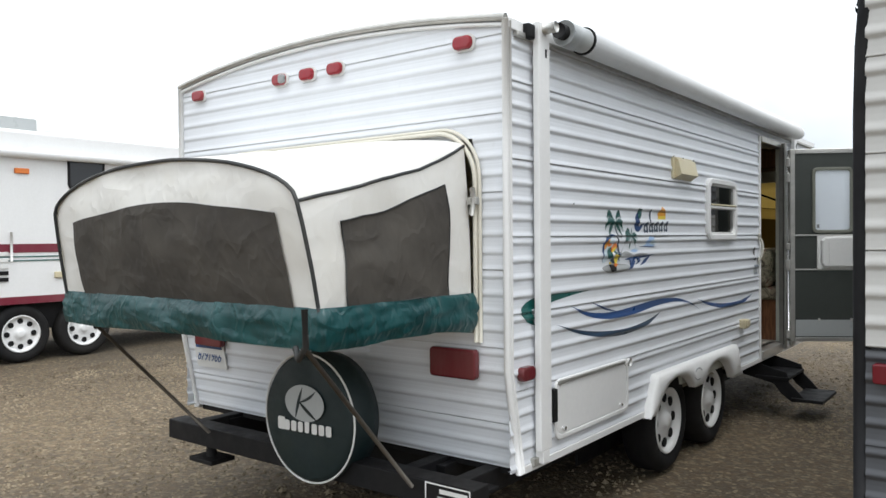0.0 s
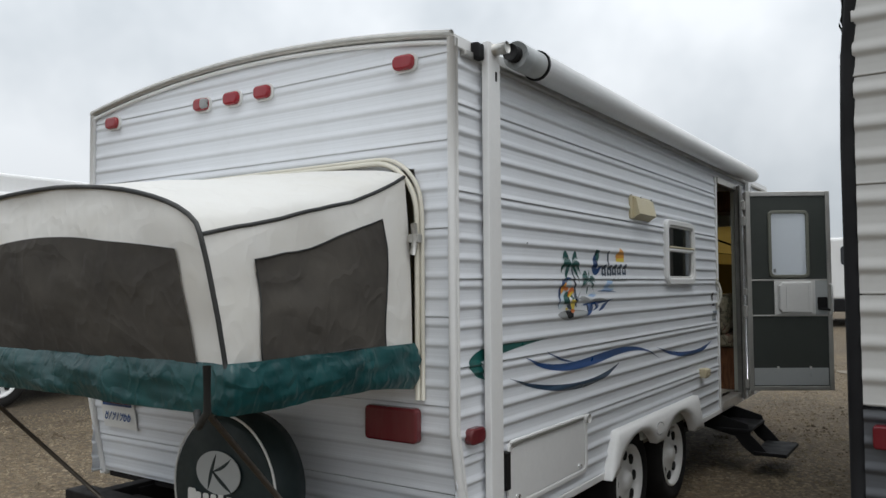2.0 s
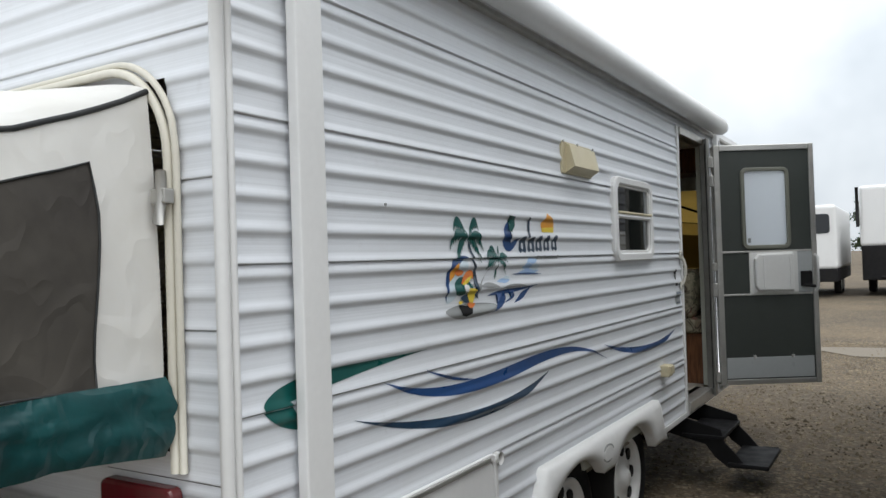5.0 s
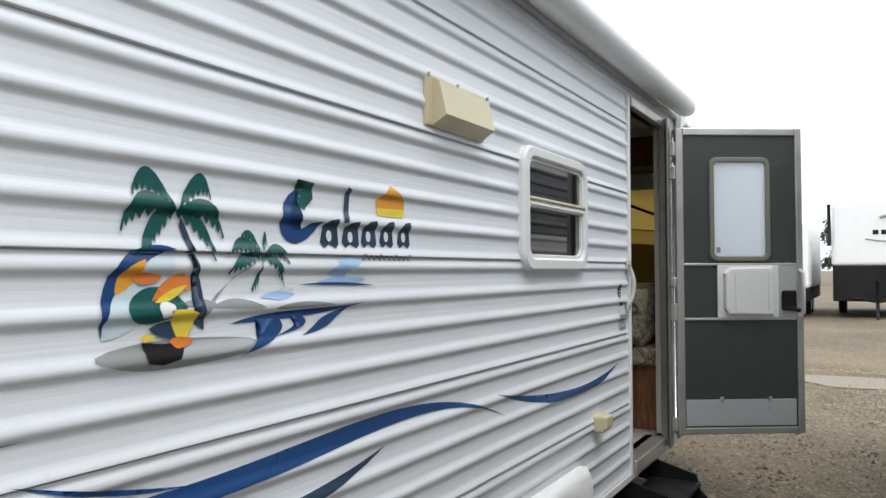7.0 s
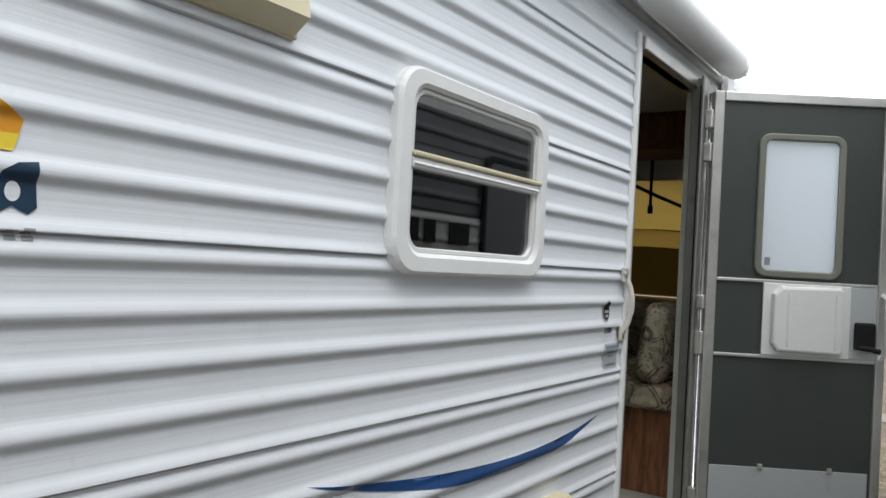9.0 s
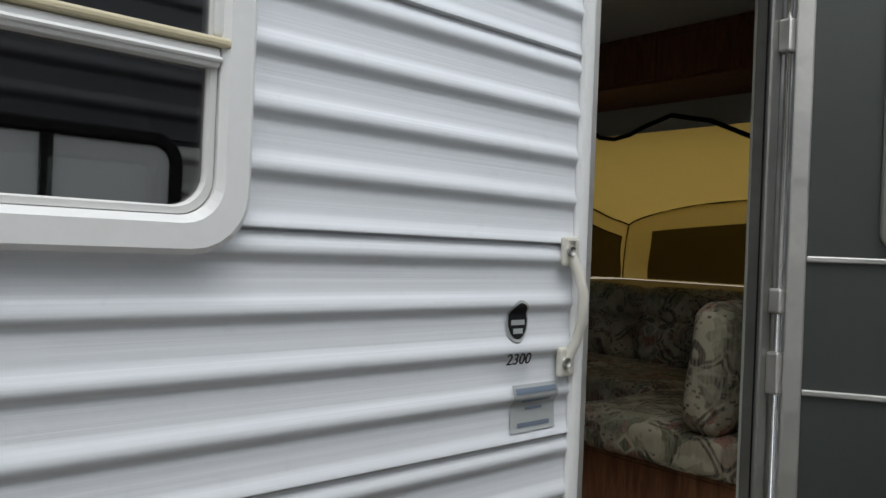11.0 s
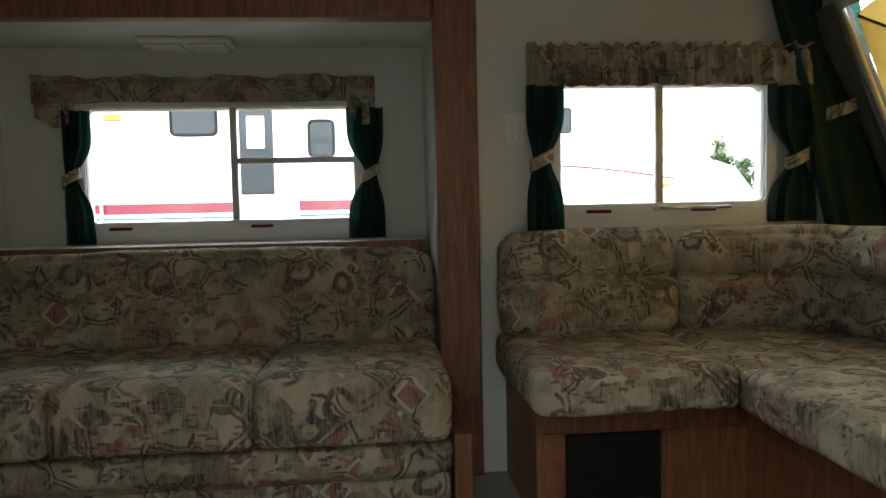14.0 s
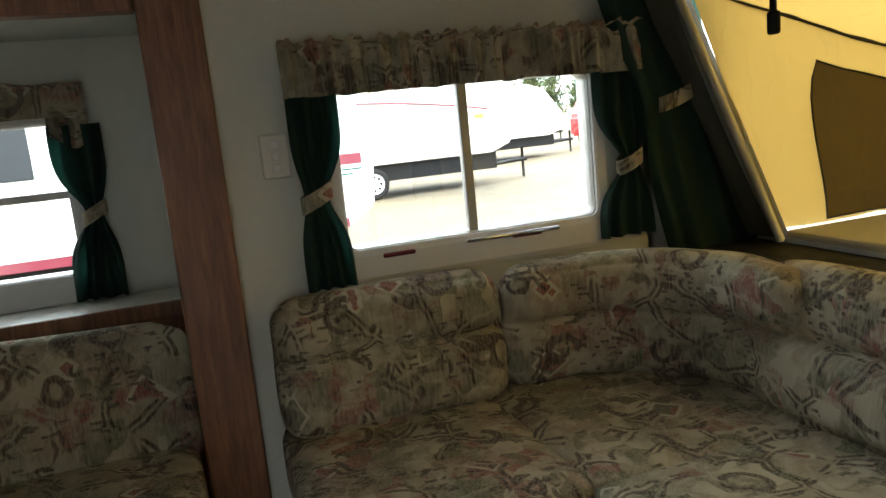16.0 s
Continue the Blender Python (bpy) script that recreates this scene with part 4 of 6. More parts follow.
box("awning_rail", (X0, 4.80, 2.40), (X0 + 0.03, 10.6, 2.425), ALU_OLD, awn, 0.006)
box("rail_bracket", (X0 + 0.01, 4.86, 2.40), (X0 + 0.05, 4.92, 2.47), BLACK, awn, 0.01)

# painted graphics on the side
film = under(new("side_graphics"), trailer)
decal("swoosh", swoosh([(4.839, 1.159), (4.9, 1.25), (5.25, 1.21), (5.571, 1.217)], [(4.839, 1.159), (4.95, 1.15), (5.1, 1.19), (5.571, 1.217)]), TEAL_DECAL, film)
decal("swoosh", swoosh([(4.84, 1.163), (4.97, 1.19), (4.93, 1.13), (4.975, 1.081)], [(4.84, 1.163), (4.845, 1.12), (4.9, 1.10), (4.975, 1.081)]), TEAL_DECAL, film, 0.0022)
decal("swoosh", swoosh([(5.32, 1.148), (5.75, 1.0), (6.3, 1.11), (6.7, 1.19), (7.25, 0.969)], [(5.32, 1.148), (5.7, 0.955), (6.3, 1.035), (6.7, 1.175), (7.25, 0.969)]), BLUE, film)
decal("swoosh", swoosh([(5.537, 1.156), (5.7, 1.105), (5.87, 1.078)], [(5.537, 1.156), (5.7, 1.085), (5.87, 1.078)]), BLUE, film, 0.0026)
decal("swoosh", swoosh([(7.158, 1.058), (7.6, 0.975), (8.1, 0.945), (8.526, 1.017)], [(7.158, 1.058), (7.6, 0.93), (8.1, 0.895), (8.526, 1.017)]), BLUE, film)
decal("swoosh", swoosh([(5.178, 1.066), (5.6, 0.955), (6.15, 0.94), (6.508, 1.023)], [(5.178, 1.066), (5.6, 0.91), (6.2, 0.893), (6.508, 1.023)]), NAVY_TEAL, film)


def blob(cy, cz, ry, rz, wob=0.0, n=20, k=3):
    return [(cy + ry * math.cos(a) * (1 + wob * math.sin(k * a)), cz + rz * math.sin(a) * (1 + wob * math.cos(k * a))) for a in [2 * math.pi * i / n for i in range(n)]]


def frond(c, bow, tip, fat):
    """One drooping palm leaf with a ragged underside: crown, a point that it bows towards, tip."""
    leaf_top = swoosh([c, (bow[0], bow[1] + fat), tip], [c, (bow[0], bow[1] - fat), tip], 14)
    return [(y, z + (0.0 if i < 15 else (-0.008 if i % 2 else 0.006))) for i, (y, z) in enumerate(leaf_top)]


decal("sand", blob(5.86, 1.318, 0.185, 0.026, 0.06), GREY_DECAL, film, 0.0012)
decal("sand", blob(5.90, 1.322, 0.13, 0.016, 0.1), SILVER, film, 0.0018)
decal("surfboard", swoosh([(5.69, 1.352), (5.685, 1.47), (5.76, 1.53), (5.835, 1.50)], [(5.69, 1.352), (5.76, 1.35), (5.835, 1.43), (5.835, 1.50)], 14), ICE, film, 0.0016)
decal("surfboard_edge", swoosh([(5.688, 1.352), (5.665, 1.46), (5.745, 1.535), (5.835, 1.503)], [(5.688, 1.352), (5.70, 1.45), (5.77, 1.49), (5.835, 1.503)], 14), BLUE, film, 0.0022)
decal("surfboard_band", swoosh([(5.713, 1.425), (5.71, 1.47), (5.77, 1.485)], [(5.713, 1.425), (5.76, 1.44), (5.77, 1.485)], 10), AMBER, film, 0.0026)
decal("colour_patch", swoosh([(5.735, 1.40), (5.75, 1.45), (5.83, 1.45), (5.862, 1.40)], [(5.735, 1.40), (5.74, 1.36), (5.82, 1.37), (5.862, 1.40)], 12), TEAL_DECAL, film, 0.0030)
decal("colour_patch", swoosh([(5.785, 1.412), (5.81, 1.47), (5.89, 1.475), (5.868, 1.428)], [(5.785, 1.412), (5.83, 1.425), (5.85, 1.44), (5.868, 1.428)], 12), ORANGE, film, 0.0038)
decal("colour_patch", swoosh([(5.79, 1.41), (5.82, 1.435), (5.865, 1.44)], [(5.79, 1.41), (5.83, 1.405), (5.865, 1.44)], 10), YELLOW, film, 0.0044)
decal("colour_patch", blob(5.775, 1.452, 0.03, 0.010, 0.15), ORANGE, film, 0.0044)
decal("colour_patch", blob(5.815, 1.397, 0.017, 0.015, 0.1), WHITE, film, 0.0044)
decal("colour_patch", swoosh([(5.822, 1.395), (5.86, 1.40), (5.887, 1.387)], [(5.822, 1.395), (5.845, 1.29), (5.887, 1.387)], 12), YELLOW, film, 0.0044)
decal("colour_patch", swoosh([(5.78, 1.365), (5.83, 1.39), (5.87, 1.36)], [(5.78, 1.365), (5.82, 1.33), (5.87, 1.36)], 10), NAVY_TEAL, film, 0.0040)
decal("colour_patch", blob(5.85, 1.338, 0.025, 0.010, 0.15), ORANGE, film, 0.0044)
decal("colour_patch", [(5.765, 1.343), (5.815, 1.337), (5.862, 1.342), (5.845, 1.308), (5.81, 1.300), (5.776, 1.306)], BLACK, film, 0.0036)
decal("colour_patch", blob(5.778, 1.350, 0.014, 0.006, 0.1), YELLOW, film, 0.0048)
decal("palm_trunk", swoosh([(5.849, 1.565), (5.885, 1.50), (5.91, 1.42), (5.905, 1.355)], [(5.835, 1.565), (5.87, 1.50), (5.892, 1.42), (5.868, 1.352)], 10), NAVY_TEAL, film, 0.0024)
for bow, tip, fat in (((5.768, 1.668), (5.740, 1.596), 0.036), ((5.902, 1.668), (5.919, 1.600), 0.036), ((5.745, 1.61), (5.721, 1.533), 0.040),
                      ((5.925, 1.605), (5.953, 1.528), 0.036), ((5.905, 1.565), (5.931, 1.484), 0.034), ((5.785, 1.555), (5.755, 1.492), 0.044)):
    decal("palm_leaf", frond((5.834, 1.572), bow, tip, fat), TEAL_DECAL, film, 0.0032)
decal("palm_trunk", swoosh([(6.045, 1.487), (5.97, 1.455), (5.925, 1.41), (5.90, 1.365)], [(6.035, 1.478), (5.955, 1.442), (5.905, 1.40), (5.875, 1.365)], 10), GREY_DECAL, film, 0.002)
for bow, tip, fat in (((6.03, 1.55), (5.998, 1.535), 0.020), ((6.068, 1.56), (6.072, 1.512), 0.026), ((6.0, 1.54), (5.965, 1.50), 0.026),
                      ((6.0, 1.495), (5.962, 1.462), 0.024), ((6.105, 1.53), (6.137, 1.482), 0.022), ((6.115, 1.49), (6.126, 1.433), 0.022), ((6.06, 1.455), (6.027, 1.428), 0.026)):
    decal("palm_leaf", frond((6.052, 1.494), bow, tip, fat), TEAL_DECAL, film, 0.0032)
decal("island", swoosh([(5.835, 1.402), (5.90, 1.425), (5.94, 1.40)], [(5.835, 1.402), (5.90, 1.396), (5.94, 1.40)], 8), GREY_DECAL, film, 0.001)
decal("island", swoosh([(5.92, 1.397), (5.98, 1.428), (6.066, 1.391)], [(5.92, 1.397), (5.98, 1.39), (6.066, 1.391)], 8), GREY_DECAL, film, 0.0014)
decal("island", swoosh([(6.09, 1.386), (6.17, 1.41), (6.30, 1.387)], [(6.09, 1.386), (6.17, 1.382), (6.30, 1.387)], 8), GREY_DECAL, film, 0.001)
decal("sea", swoosh([(5.972, 1.362), (6.08, 1.39), (6.25, 1.375), (6.412, 1.389)], [(5.972, 1.362), (6.08, 1.362), (6.25, 1.362), (6.412, 1.389)], 12), BLUE, film)
decal("sea", swoosh([(6.003, 1.299), (6.085, 1.345), (6.04, 1.368)], [(6.003, 1.299), (6.17, 1.335), (6.10, 1.372)], 12), BLUE, film, 0.0022)
decal("sea", swoosh([(6.09, 1.328), (6.20, 1.35), (6.14, 1.37)], [(6.09, 1.328), (6.25, 1.345), (6.17, 1.372)], 12), BLUE, film, 0.0022)
decal("sea", swoosh([(6.18, 1.325), (6.26, 1.35), (6.20, 1.358), (6.36, 1.382)], [(6.18, 1.325), (6.30, 1.335), (6.27, 1.35), (6.36, 1.382)], 12), BLUE, film, 0.0022)
for cy, cz, ry, rz, mat in ((6.355, 1.485, 0.045, 0.012, PALE_BLUE), (6.315, 1.462, 0.04, 0.014, PALE_BLUE), (6.385, 1.458, 0.045, 0.013, ICE), (6.33, 1.441, 0.085, 0.010, PALE_BLUE), (6.105, 1.413, 0.05, 0.008, PALE_BLUE), (6.13, 1.424, 0.025, 0.007, ICE)):
    decal("cloud", blob(cy, cz, ry, rz, 0.16, 24, 4), mat, film, 0.0018)
decal("cloud_edge", swoosh([(6.171, 1.434), (6.3, 1.445), (6.465, 1.428)], [(6.171, 1.434), (6.3, 1.432), (6.465, 1.428)], 8), BLUE, film, 0.0026)
# the model mark: plain slanted shapes
decal("mark", swoosh([(6.185, 1.645), (6.085, 1.635), (6.075, 1.49), (6.17, 1.49), (6.252, 1.575)], [(6.185, 1.645), (6.13, 1.61), (6.11, 1.535), (6.17, 1.535), (6.232, 1.582)], 14), BLUE, film)
decal("mark", [(6.158, 1.662), (6.216, 1.658), (6.220, 1.624), (6.186, 1.596), (6.165, 1.61), (6.175, 1.64)], TEAL_DECAL, film, 0.0024)
for y0, y1, z0, z1 in ((6.245, 6.313, 1.515, 1.584), (6.326, 6.395, 1.517, 1.582), (6.402, 6.468, 1.519, 1.588), (6.482, 6.545, 1.521, 1.590), (6.565, 6.626, 1.522, 1.592)):
    c = (y0 + y1) / 2
    decal("mark", [(y0, z0 + 0.014), (y0 + 0.012, z0), (c - 0.002, z0 + 0.010), (y1 - 0.012, z0), (y1, z0 + 0.010), (y1 - 0.004, z1), (c, z1 - 0.004), (y0 + 0.012, z1 - 0.016)], NAVY_TEAL, film)
    decal("mark", blob(c - 0.002, (z0 + z1) / 2 - 0.006, 0.010, 0.013), SIDING, film, 0.0026)
decal("mark", [(6.325, 1.575), (6.345, 1.578), (6.360, 1.655), (6.342, 1.662)], NAVY_TEAL, film, 0.0024)
decal("sun_mark", [(6.530, 1.683), (6.568, 1.664), (6.603, 1.644), (6.590, 1.602), (6.472, 1.602), (6.466, 1.636), (6.50, 1.660)], AMBER, film)
decal("sun_mark", [(6.598, 1.625), (6.590, 1.602), (6.472, 1.602), (6.469, 1.620)], YELLOW, film, 0.0024)
for i in range(10):
    my = 6.405 + i * 0.0225
    decal("maker_mark", [(my, 1.489), (my + 0.015, 1.489), (my + 0.015, 1.502 + 0.003 * (i % 3 == 0)), (my, 1.502 + 0.003 * (i % 3 == 0))], GREY_DECAL, film)
# badge, number and dealer sticker beside the door
decal("badge", blob(8.547, 1.362, 0.028, 0.037, 0, 24), SILVER, film, 0.003)
decal("badge", blob(8.547, 1.362, 0.024, 0.032, 0, 24), BLACK, film, 0.004)
decal("badge_bar", [(8.53, 1.355), (8.564, 1.355), (8.564, 1.364), (8.53, 1.364)], SILVER, film, 0.005)
decal("badge_bar", [(8.535, 1.34), (8.559, 1.34), (8.559, 1.349), (8.535, 1.349)], SILVER, film, 0.005)
letters("model_number", "2300", 0.027, Matrix.Translation((X0 + 0.0135, 8.543, 1.296)) @ Euler((radians(90), 0, radians(90))).to_matrix().to_4x4(), BLACK, film, 0.25, 1.15)
decal("dealer_sticker", [(8.538, 1.166), (8.655, 1.166), (8.655, 1.25), (8.538, 1.25)], SILVER, film, 0.003)
for y0, y1, z, hgt in ((8.543, 8.65, 1.234, 0.010), (8.56, 8.636, 1.218, 0.005), (8.575, 8.62, 1.204, 0.005), (8.555, 8.64, 1.174, 0.008)):
    decal("sticker_line", [(y0, z), (y1, z), (y1, z + hgt), (y0, z + hgt)], FADED, film, 0.004)


# ---- fold-out tent beds ----
def tent(name, cx, half, out, wall_y, z_bot, z_wall, z_hoop, shoulder, mat, inside, label, lean=0.0):
    """out: -1 towards the rear, 1 towards the front. Cross-section at depth d from the wall to the hoop."""
    depth = 1.03 - 0.4 * lean
    t = base(name, cx, wall_y(z_bot) + out * 0.5, z_bot, label, "tent bed")

    def section(s, d):
        """s 0..1 from the foot on one side over the top to the other foot; d 0..1 outwards."""
        peak = z_wall + (z_hoop - z_wall) * (d ** 1.5)
        sh = (z_wall - 0.07) + (shoulder - z_wall + 0.07) * (d ** 0.9)
        a = s if s <= 0.5 else 1 - s
        if a < 0.30:
            k = a / 0.30
            x, z = half * (1 - 0.035 * k * k), z_bot + (sh - z_bot) * k
        else:
            k = (a - 0.30) / 0.20
            x = half * 0.965 * (1 - k ** (1.25 + 4.0 * lean))
            z = sh + (peak - sh) * math.sin(k * math.pi / 2) ** (0.75 + 0.1 * d)
        sag = -0.025 * math.sin(math.pi * d) * min(1, a / 0.3)
        y = wall_y(z) + out * (0.015 + (depth) * d)
        if d > 0:
            y -= (wall_y(z) - wall_y(z_bot)) * d
        y += out * lean * d * d * (min(1.0, a / 0.30) - 1.0)
        x = x if s <= 0.5 else -x
        w = noise.noise((x * 4 + cx, y * 4, z * 5)) * 0.016 + noise.noise((x * 11, y * 11, z * 9 + 4)) * 0.006
        w *= math.sin(math.pi * min(1, max(0, d))) ** 0.5 if 0 < d < 1 else 0.15
        return Vector((cx + x * (1 + w), y, z + sag + w))

    grid("roof_canvas", 30, 22, lambda u, v: section(0.30 + 0.40 * u, v), mat, t)
    for sgn in (0, 1):
        grid("side_canvas", 18, 22, lambda u, v, sgn=sgn: section(0.30 * u if sgn == 0 else 1 - 0.30 * u, v), mat, t)

    def front(u, v):
        """The end face, u across, v up."""
        foot = section(0.0, 1.0)
        s = 0.5 * v
        a, b = section(s, 1.0), section(1 - s, 1.0)
        p = a.lerp(b, u)
        k = math.sin(math.pi * u) * math.sin(math.pi * min(1, v * 1.25)) if v < 0.8 else 0
        p.y += out * (0.03 * max(0, k) + noise.noise((p.x * 5, p.z * 6, 2.2)) * 0.012)
        return p

    grid("end_canvas", 36, 24, front, mat, t)

    def lifted(p, q=0.006):
        c = Vector((cx, wall_y(1.4) + out * 0.5, 1.5))
        return p + (p - c).normalized() * q * inside

    # screens
    def side_window(sgn):
        def fn(u, v):
            d = 0.17 + 0.66 * u + (0.0 if inside > 0 else 0.12 * v * (1 - u) - 0.02 + 0.15 * u)
            lo, hi = 0.005, 0.245 - 0.02 * u
            s = lo + (hi - lo) * v
            edge = 0.012 * math.sin(v * 5 + 1)
            return lifted(section(s if sgn == 0 else 1 - s, d + edge))
        return fn

    for sgn in (0, 1):
        grid("side_screen", 16, 14, side_window(sgn), SCREEN if inside > 0 else FLAP, t)
        path = [side_window(sgn)(u, v) for u, v in [(i / 10, 0) for i in range(11)] + [(1, i / 8) for i in range(1, 9)] + [(1 - i / 10, 1) for i in range(1, 11)] + [(0, 1 - i / 8) for i in range(1, 8)]]
        tube("screen_binding", [lifted(p, 0.002) for p in path], 0.003, PIPING, t, 6, True)

    def end_window(u, v):
        uu = 0.07 + 0.83 * u
        top = 0.50 + 0.12 * math.sin(math.pi * (0.12 + 0.8 * u))
        p = front(uu, 0.012 + (top - 0.012) * v)
        p.y += out * inside * 0.008
        return p

    grid("end_screen", 28, 14, end_window, SCREEN if inside > 0 else FLAP, t)
    # piping along the hoop and the roof seams
    hoop = [section(i / 60, 1.0) + Vector((0, out * 0.006, 0)) for i in range(61)]
    tube("hoop_piping", hoop, 0.008, PIPING, t, 8)
    for s in (0.30, 0.70):
        tube("seam_piping", [section(s, i / 16) + Vector((0, 0, 0.003)) for i in range(17)], 0.007, PIPING, t, 6)

    # vinyl skirt round the foot, hanging below the bed board
    def skirt(u, v):
        drop = 0.0 if v > 0.95 else (0.012 * noise.noise((u * 9, 0, 5)))
        z = z_bot + 0.012 - 0.155 * (1 - v)
        per = u * 3
        if per < 1:
            p = section(0.0, 0.02 + 0.98 * per)
        elif per < 2:
            p = section(0.0, 1.0).lerp(section(1.0, 1.0), per - 1)
        else:
            p = section(1.0, 1 - 0.98 * (per - 2))
        c = Vector((cx, wall_y(z_bot) + out * 0.5, p.z))
        bulge = 0.012 + 0.02 * math.sin(math.pi * v) + 0.016 * noise.noise((p.x * 5, p.y * 5, v * 1.5)) + 0.02 * abs(noise.noise((p.x * 9 + v * 2, p.y * 9 - v * 2, v * 2.2))) + 0.008 * noise.noise((p.x * 22, p.y * 22, v * 5))
        p = p + (p - c).normalized() * bulge
        near = min(1, abs(p.y - wall_y(z_bot)) / 0.3)
        p.z = z + drop + (1 - near) * -0.03 * (1 - v)
        return p

    if inside > 0:
        grid("skirt", 120, 14, skirt, TEAL, t)
    box("bed_board", (cx - half + 0.02, min(wall_y(z_bot), wall_y(z_bot) + out * (depth - lean - 0.02)) + 0.01, z_bot - 0.06), (cx + half - 0.02, max(wall_y(z_bot), wall_y(z_bot) + out * depth) - 0.01, z_bot - 0.005), WHITE if inside > 0 else CARPET, t, 0.01)
    return t, section


rear_tent, _ = tent("tent_bed", -3.04, 0.915, -1, lambda z: REAR - 0.02, 1.235, 1.985, 1.83, 1.63, CANVAS, 1,
                               "cream canvas fold-out tent bed with dark screens", 0.07)
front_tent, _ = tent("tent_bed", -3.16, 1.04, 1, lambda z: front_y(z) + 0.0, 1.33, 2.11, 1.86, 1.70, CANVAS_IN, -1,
                                 "canvas tent bed tinted yellow as if backlit, seen from inside the trailer")
# frame of the rear bed opening
BF = -3.04
fr = [(BF + 0.935, 1.02)] + [(BF + 0.935, z) for z in (1.2, 1.5, 1.75)] + [(BF + 0.935 - 0.22 * (1 - math.cos(radians(a))), 1.75 + 0.235 * math.sin(radians(a))) for a in range(10, 91, 8)]
fr += [(BF - (x - BF), z) for x, z in fr[::-1]]
for off, r in ((0.0, 0.012), (0.024, 0.009)):
    tube("bed_door_frame", [(x + (off if x > BF else -off) * 0.9, REAR - 0.022 + off * 0.2, z + (off if z > 1.8 else 0) * 0.7) for x, z in fr], r, FRAME_CREAM, trailer, 8)
tube("frame_latch", [(BF + 0.93, REAR - 0.05, 1.60), (BF + 0.95, REAR - 0.055, 1.66), (BF + 0.93, REAR - 0.04, 1.72)], 0.013, ALU_OLD, trailer)
box("frame_latch", (BF + 0.915, REAR - 0.06, 1.645), (BF + 0.965, REAR - 0.03, 1.68), ALU_OLD, trailer, 0.004)
# black support poles under the rear bed
for p0, p1 in (((-3.77, 3.76, 1.14), (-3.68, 4.40, 0.44)), ((-2.17, 3.74, 1.10), (-2.23, 4.40, 0.42))):
    under(tube("support_pole", [p0, p1], 0.0095, POLE, None), rear_tent)
under(tube("corner_strap", [(-2.115, 3.69, 1.25), (-2.10, 3.68, 1.12), (-2.16, 3.70, 1.07), (-2.22, 3.74, 1.10)], 0.012, PIPING, None), rear_tent)

# spare wheel with cover, on the rear bumper
spare = base("spare_wheel", -2.9, 4.5, 0.30, "spare wheel in dark green vinyl cover on bumper", "spare wheel")
SC, SR = Vector((-2.86, 4.36, 0.635)), 0.308


def cover(name, prof, mat, n=48):
    verts, faces = [], []
    for i in range(n):
        q = 2 * math.pi * i / n
        for d, r in prof:
            wob = 1 + 0.012 * noise.noise((math.cos(q) * 2, math.sin(q) * 2, d * 8))
            verts.append((SC.x + r * wob * math.cos(q), SC.y + d, SC.z + r * wob * math.sin(q)))
    k = len(prof)
    for i in range(n):
        j = (i + 1) % n
        for m in range(k - 1):
            faces.append((i * k + m, j * k + m, j * k + m + 1, i * k + m + 1))
    return mesh(name, verts, faces, mat, spare)


cover("cover", [(0.0, 0.0), (0.004, 0.15), (0.006, 0.28), (0.012, SR - 0.015), (0.03, SR), (0.12, SR + 0.008), (0.20, SR - 0.01), (0.22, SR - 0.08), (0.20, 0.0)], COVER)
tube("cover_piping", [(SC.x + (SR + 0.002) * math.cos(q), SC.y + 0.02, SC.z + (SR + 0.002) * math.sin(q)) for q in [i * 2 * math.pi / 48 for i in range(48)]], 0.005, WHITE_PLASTIC, spare, 6, True)
on_cover = lambda u, v, d: (SC.x + u, SC.y - 0.004 - d, SC.z + v)
plate("cover_mark", blob(0.0, 0.075, 0.135, 0.088, 0, 32), on_cover, 0.003, SILVER, spare)
plate("cover_mark", swoosh([(-0.06, 0.0), (-0.03, 0.06), (-0.01, 0.15)], [(-0.06, 0.0), (-0.06, 0.08), (-0.01, 0.15)], 8), lambda u, v, d: on_cover(u, v, d + 0.003), 0.002, COVER, spare)
plate("cover_mark", swoosh([(-0.04, 0.075), (0.02, 0.10), (0.08, 0.14)], [(-0.04, 0.075), (0.04, 0.08), (0.08, 0.14)], 8), lambda u, v, d: on_cover(u, v, d + 0.003), 0.002, COVER, spare)
plate("cover_mark", swoosh([(-0.04, 0.085), (0.03, 0.05), (0.09, 0.0)], [(-0.04, 0.085), (0.0, 0.03), (0.09, 0.0)], 8), lambda u, v, d: on_cover(u, v, d + 0.003), 0.002, COVER, spare)
for i, w in enumerate((0.05, 0.036, 0.036, 0.034, 0.03, 0.036, 0.036, 0.036)):
    u = -0.19 + i * 0.048
    plate("cover_mark", rounded(u, -0.07 + 0.001 * i, u + w, -0.02 + 0.001 * i + (0.012 if i in (0, 4) else 0), 0.01, 3), on_cover, 0.002, WHITE_PLASTIC, spare)
box("spare_bracket", (-2.95, 4.5, 0.30), (-2.87, 4.6, 0.62), BLACK, spare)

# ---- inside the trailer ----
FL, CE = 0.50, 2.40
IN0, IN1 = -2.0, -4.34
tagged(box("floor", (IN1, 6.9, 0.452), (IN0, 10.93, FL), CARPET), "grey beige trailer floor", "floor", kind="structure")
tagged(box("floor", (-4.93, 7.61, 0.452), (IN1 - 0.002, 9.32, FL), CARPET), "grey beige slide-out floor", "floor", kind="structure")
tagged(box("ceiling", (IN1, 6.9, CE), (IN0, 10.70, CE + 0.03), CEILING), "white trailer ceiling panel", "ceiling", kind="structure")


